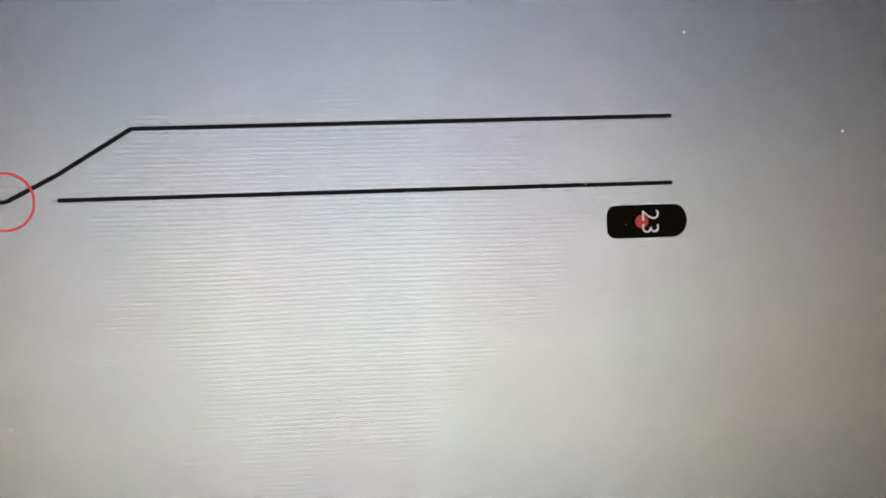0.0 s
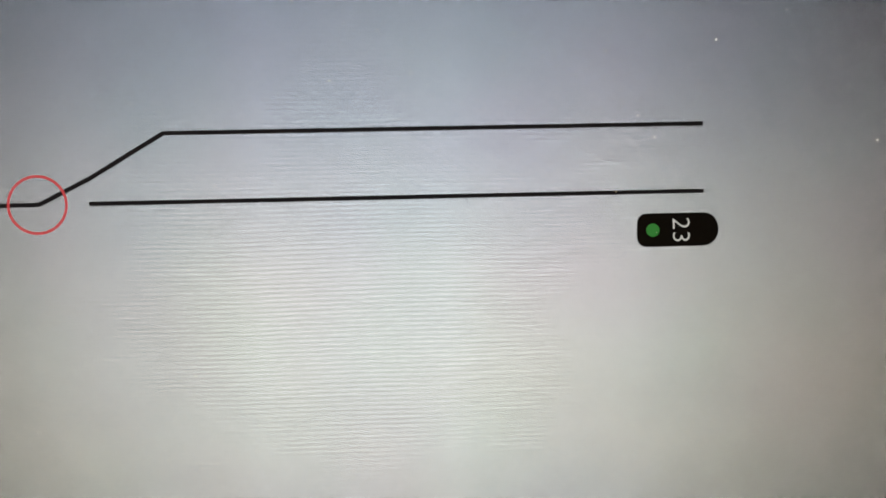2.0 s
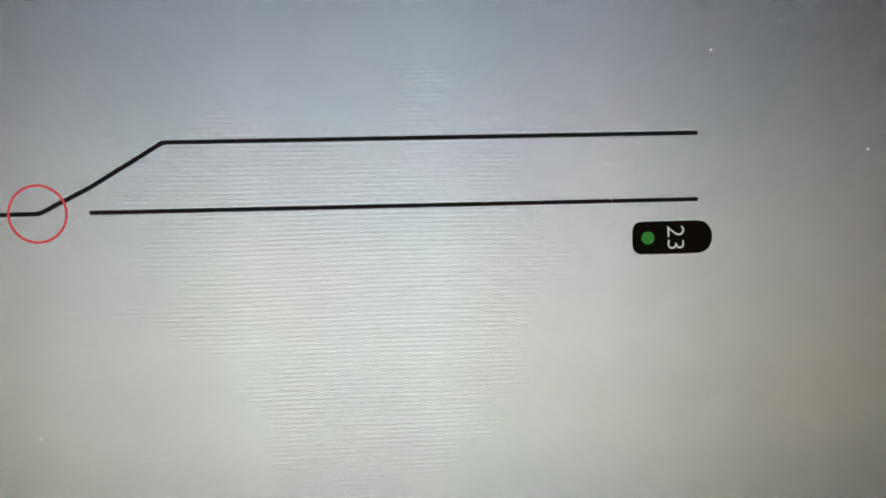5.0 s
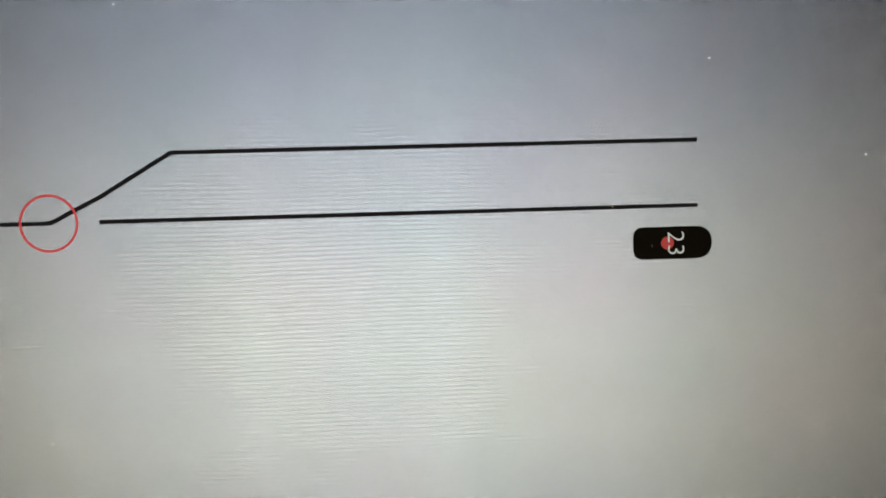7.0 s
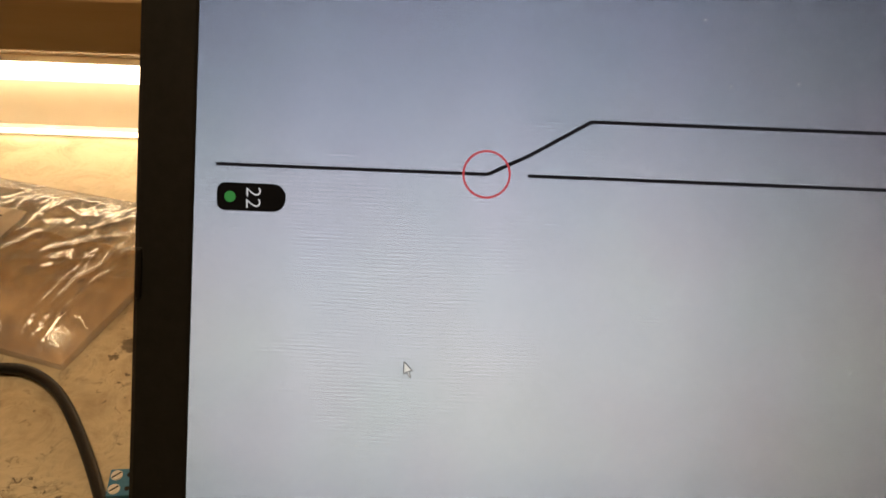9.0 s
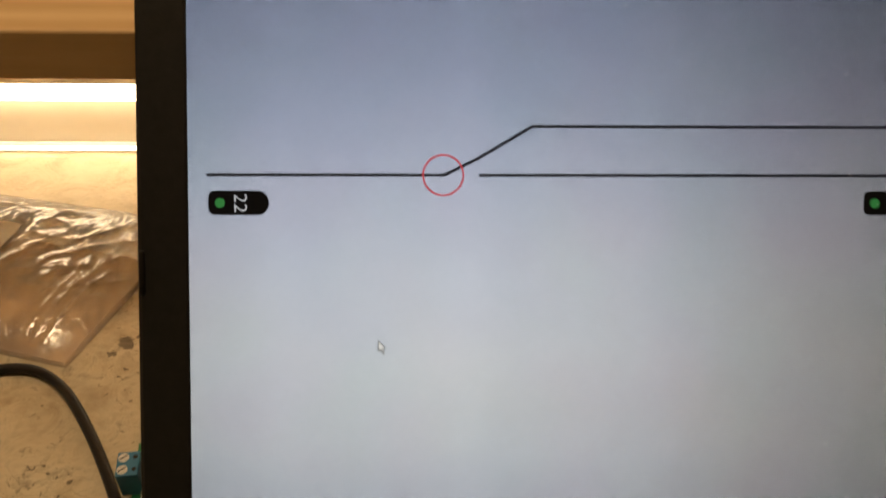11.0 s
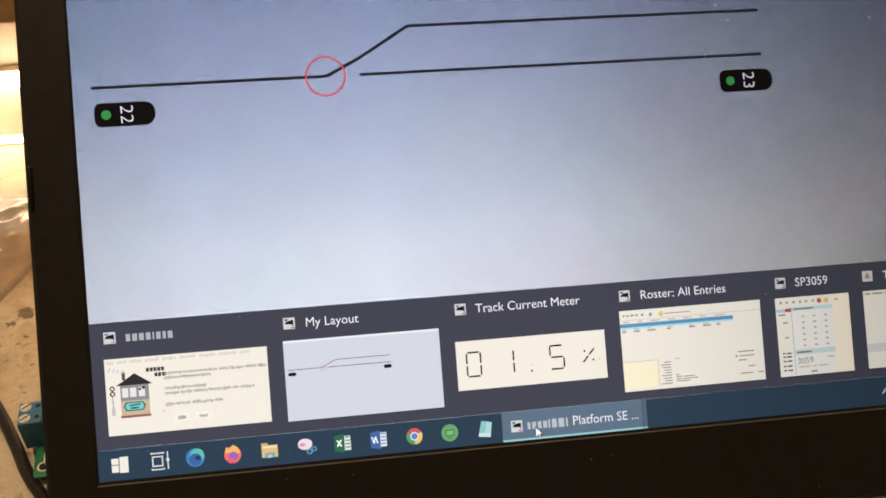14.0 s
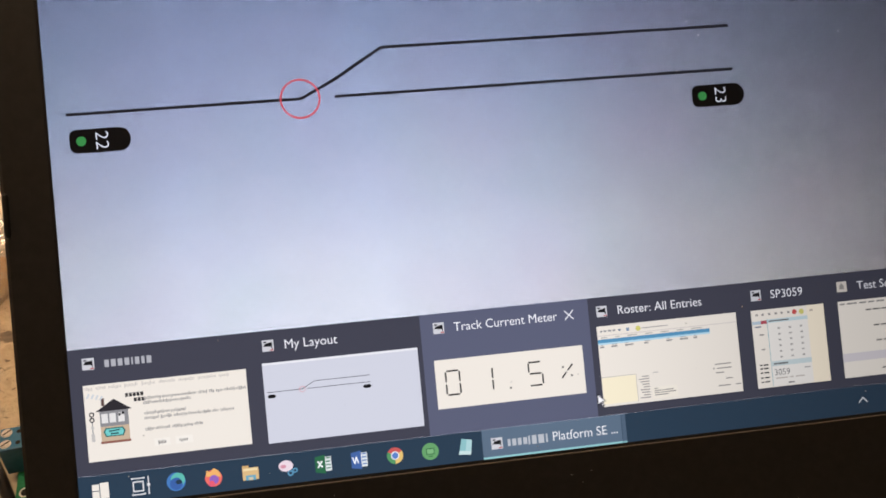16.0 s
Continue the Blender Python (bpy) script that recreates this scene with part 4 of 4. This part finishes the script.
def plastic_bag():
    """A clear bag lying by the wall: a crumpled film over brown card, with a printed paper label."""
    bag = tagged(new("plastic_bag"), "crumpled clear plastic bag holding brown card, lying flat", "bag")
    corners = [Vector(c) for c in ((-0.205, 0.150), (-0.0874, 0.1195), (-0.0455, 0.2165), (-0.190, 0.2460))]

    def place(a, b):
        low, high = corners[0].lerp(corners[1], a), corners[3].lerp(corners[2], a)
        return low.lerp(high, b)

    def ridge(v, power):
        return (1 - min(1.0, 1.6 * abs(noise.noise(v)))) ** power

    def height(p, a, b):
        across, along = min(1.0, a * 6, (1 - a) * 8), min(1.0, b * 4, (1 - b) * 6)
        swell = across * (2 - across) * along * (2 - along)
        loose = min(1.0, max(0.0, (b - 0.30) * 2.2 + (a - 0.55) * 0.6))
        # thick packed end; the flatter empty end slopes to gleam in the camera's view
        bulk = 0.0060 * (1 - 0.90 * max(0.0, b - 0.15) / 0.85) + 0.008 * (1 - a) * (1 - 0.6 * b)
        bulk *= 1 - 0.45 * max(0.0, (a - 0.45) / 0.55) * (1 - b)
        # long slanting folds, their direction set to fit the camera's view
        u, v = 0.86 * p.x - 0.50 * p.y, 0.50 * p.x + 0.86 * p.y
        long_fold = ridge(Vector((u * 62, v * 12, 0)), 2) * 0.0024 * (0.10 + 0.9 * loose)
        cross = ridge(Vector(((p.x + 0.25 * p.y) * 34, (p.y - 0.25 * p.x) * 80, 4)), 2) * 0.0021 * loose
        ripple = ridge(Vector((u * 190, v * 60, 9)), 3) * 0.0004 * loose
        # a band of pleats runs from the near corner to the far one
        off = 0.932 * (p.x + 0.1047) - 0.361 * (p.y - 0.1252)
        pleat = min(1.0, max(0.0, (b - 0.06) * 3)) * math.exp(-(off / 0.011) ** 2) * (0.0005 + 0.0022 * ridge(Vector((off * 190, (p.x + p.y) * 12, 2)), 2))
        lump = noise.noise(Vector((p.x * 30 + 3, p.y * 30 + 1, 0))) * 0.0012
        return 0.0034 + swell * (bulk + lump + long_fold + cross + ripple + pleat)

    def sheet(n, m, a0, a1, b0, b1, lift, scale=1.0):
        bm = bmesh.new()
        grid = []
        for j in range(m + 1):
            row = []
            for i in range(n + 1):
                a, b = a0 + (a1 - a0) * i / n, b0 + (b1 - b0) * j / m
                p = place(a, b)
                row.append(bm.verts.new((p.x, p.y, max(0.0006, height(p, a, b) * scale + lift))))
            grid.append(row)
        for j in range(m):
            for i in range(n):
                bm.faces.new((grid[j][i], grid[j][i + 1], grid[j + 1][i + 1], grid[j + 1][i]))
        rim = grid[0] + [r[-1] for r in grid[1:]] + grid[-1][-2::-1] + [r[0] for r in grid[-2:0:-1]]
        floor_verts = [bm.verts.new((v.co.x, v.co.y, 0.0003)) for v in rim]
        for k in range(len(rim)):
            bm.faces.new((rim[k], floor_verts[k], floor_verts[(k + 1) % len(rim)], rim[(k + 1) % len(rim)]))
        bm.faces.new(floor_verts)
        bmesh.ops.recalc_face_normals(bm, faces=bm.faces)
        return bm

    skin = smooth(part("film", sheet(200, 150, 0, 1, 0, 1, 0.0), FILM, bag, "clear crinkled plastic film"), 60)
    skin.visible_shadow = False
    smooth(part("card", sheet(60, 45, 0.02, 0.985, 0.015, 0.66, -0.0010, 0.80), KRAFT, bag, "brown creased card"), 40)
    # printed label stuck on the film
    def on_film(i, j, lift):
        a, b = 0.17 + 0.30 * i, 0.43 + 0.28 * j
        p = place(a, b)
        level = 0.5 * height(p, a, b) + 0.25 * (height(place(a - 0.04, b), a - 0.04, b) + height(place(a + 0.04, b), a + 0.04, b))
        return (p.x, p.y, max(level, height(p, a, b)) + lift)

    label = bmesh.new()
    n = 24
    rows = [[label.verts.new(on_film(i / n, j / n, 0.0014)) for i in range(n + 1)] for j in range(n + 1)]
    for j in range(n):
        for i in range(n):
            label.faces.new((rows[j][i], rows[j][i + 1], rows[j + 1][i + 1], rows[j + 1][i]))
    bmesh.ops.solidify(label, geom=label.faces[:], thickness=0.00015)
    paper = part("label", label, PAPER, bag, "pale paper label with a bar code")
    code = bmesh.new()
    rng = random.Random(7)
    s = 0.30
    def bar(i0, i1, j0, j1):
        steps = 8
        for k in range(steps):
            jj = [j0 + (j1 - j0) * (k + q) / steps for q in (0, 1)]
            code.faces.new([code.verts.new(on_film(i, j, 0.0018)) for i, j in ((i0, jj[0]), (i1, jj[0]), (i1, jj[1]), (i0, jj[1]))])

    while s < 0.84:
        w = rng.choice((0.012, 0.012, 0.024, 0.036))
        bar(s, s + w, 0.30, 0.58)
        s += w + rng.choice((0.014, 0.022))
    for v, wide in ((0.75, 0.5), (0.86, 0.34)):
        bar(0.3, 0.3 + wide, v, v + 0.04)
    part("bar_code", code, INK, paper)


setting()
workbench()
shelf()
strip_light()
ceiling_lamp()
LAPTOP = laptop()
display(LAPTOP)
SENSORS = [block_sensor(LAPTOP, "22", 22.3), block_sensor(LAPTOP, "23", 876.6)]
LAMPS = [indicator(SENSORS[0], 22.3), indicator(SENSORS[1], 876.6)]
taskbar(LAPTOP)
PREVIEWS = previews(LAPTOP)
HOVER = hover_tile(LAPTOP)
POINTER = arrow().done("pointer", LAPTOP, "white arrow pointer with a dark outline", SCREEN)
dust(LAPTOP)
circuit_board()
cable()
plastic_bag()


def motions():
    """What changes on the display: the second lamp turns over, the pointer travels, the previews and the lit tile come up."""
    def turned(angle):
        return pose((876.6 + 24.3) * PX, 475.2 * PX, 0.0003, 0, angle, 0)

    def flip(t, a, b):
        return [(t, turned(a)), (t + 1 / 30, turned(a + (b - a) / 3)), (t + 2 / 30, turned(a + (b - a) * 2 / 3)), (t + 0.1, turned(b))]

    walk(LAMPS[1], [(0, turned(180))] + flip(1.3, 180, 0) + flip(5.1, 0, 180) + flip(7.1, 180, 0) + [(16, turned(0))])

    def lifted(du, dv, dz=0.0):
        return SCREEN @ pose(du * PX, dv * PX, dz)

    walk(PREVIEWS, [(0, lifted(0, -165)), (13.7, lifted(0, -165)), (13.767, lifted(0, -60)), (13.833, lifted(0, 0)), (16, lifted(0, 0))])
    walk(HOVER, [(0, lifted(0, -165)), (15.2, lifted(0, -165)), (15.3, lifted(0, 0)), (16, lifted(0, 0))])
    route = [(0, 240, 297), (12.03, 240, 297), (12.1, 262, 288), (12.2, 286, 286), (12.3, 314, 268), (12.4, 344, 238), (12.5, 405, 72), (12.6, 393, 74), (12.8, 394, 76), (12.9, 480, 60), (13.0, 570, 47), (13.2, 577, 25),
             (13.4, 574, 18), (14.5, 572.5, 17.5), (15.1, 573, 18), (15.2, 576, 28), (15.3, 592, 48), (15.4, 607, 57), (15.6, 619, 55), (15.8, 652, 57), (16, 694.5, 71.5)]
    walk(POINTER, [(t, lifted(u, v, 0.0009)) for t, u, v in route])


motions()
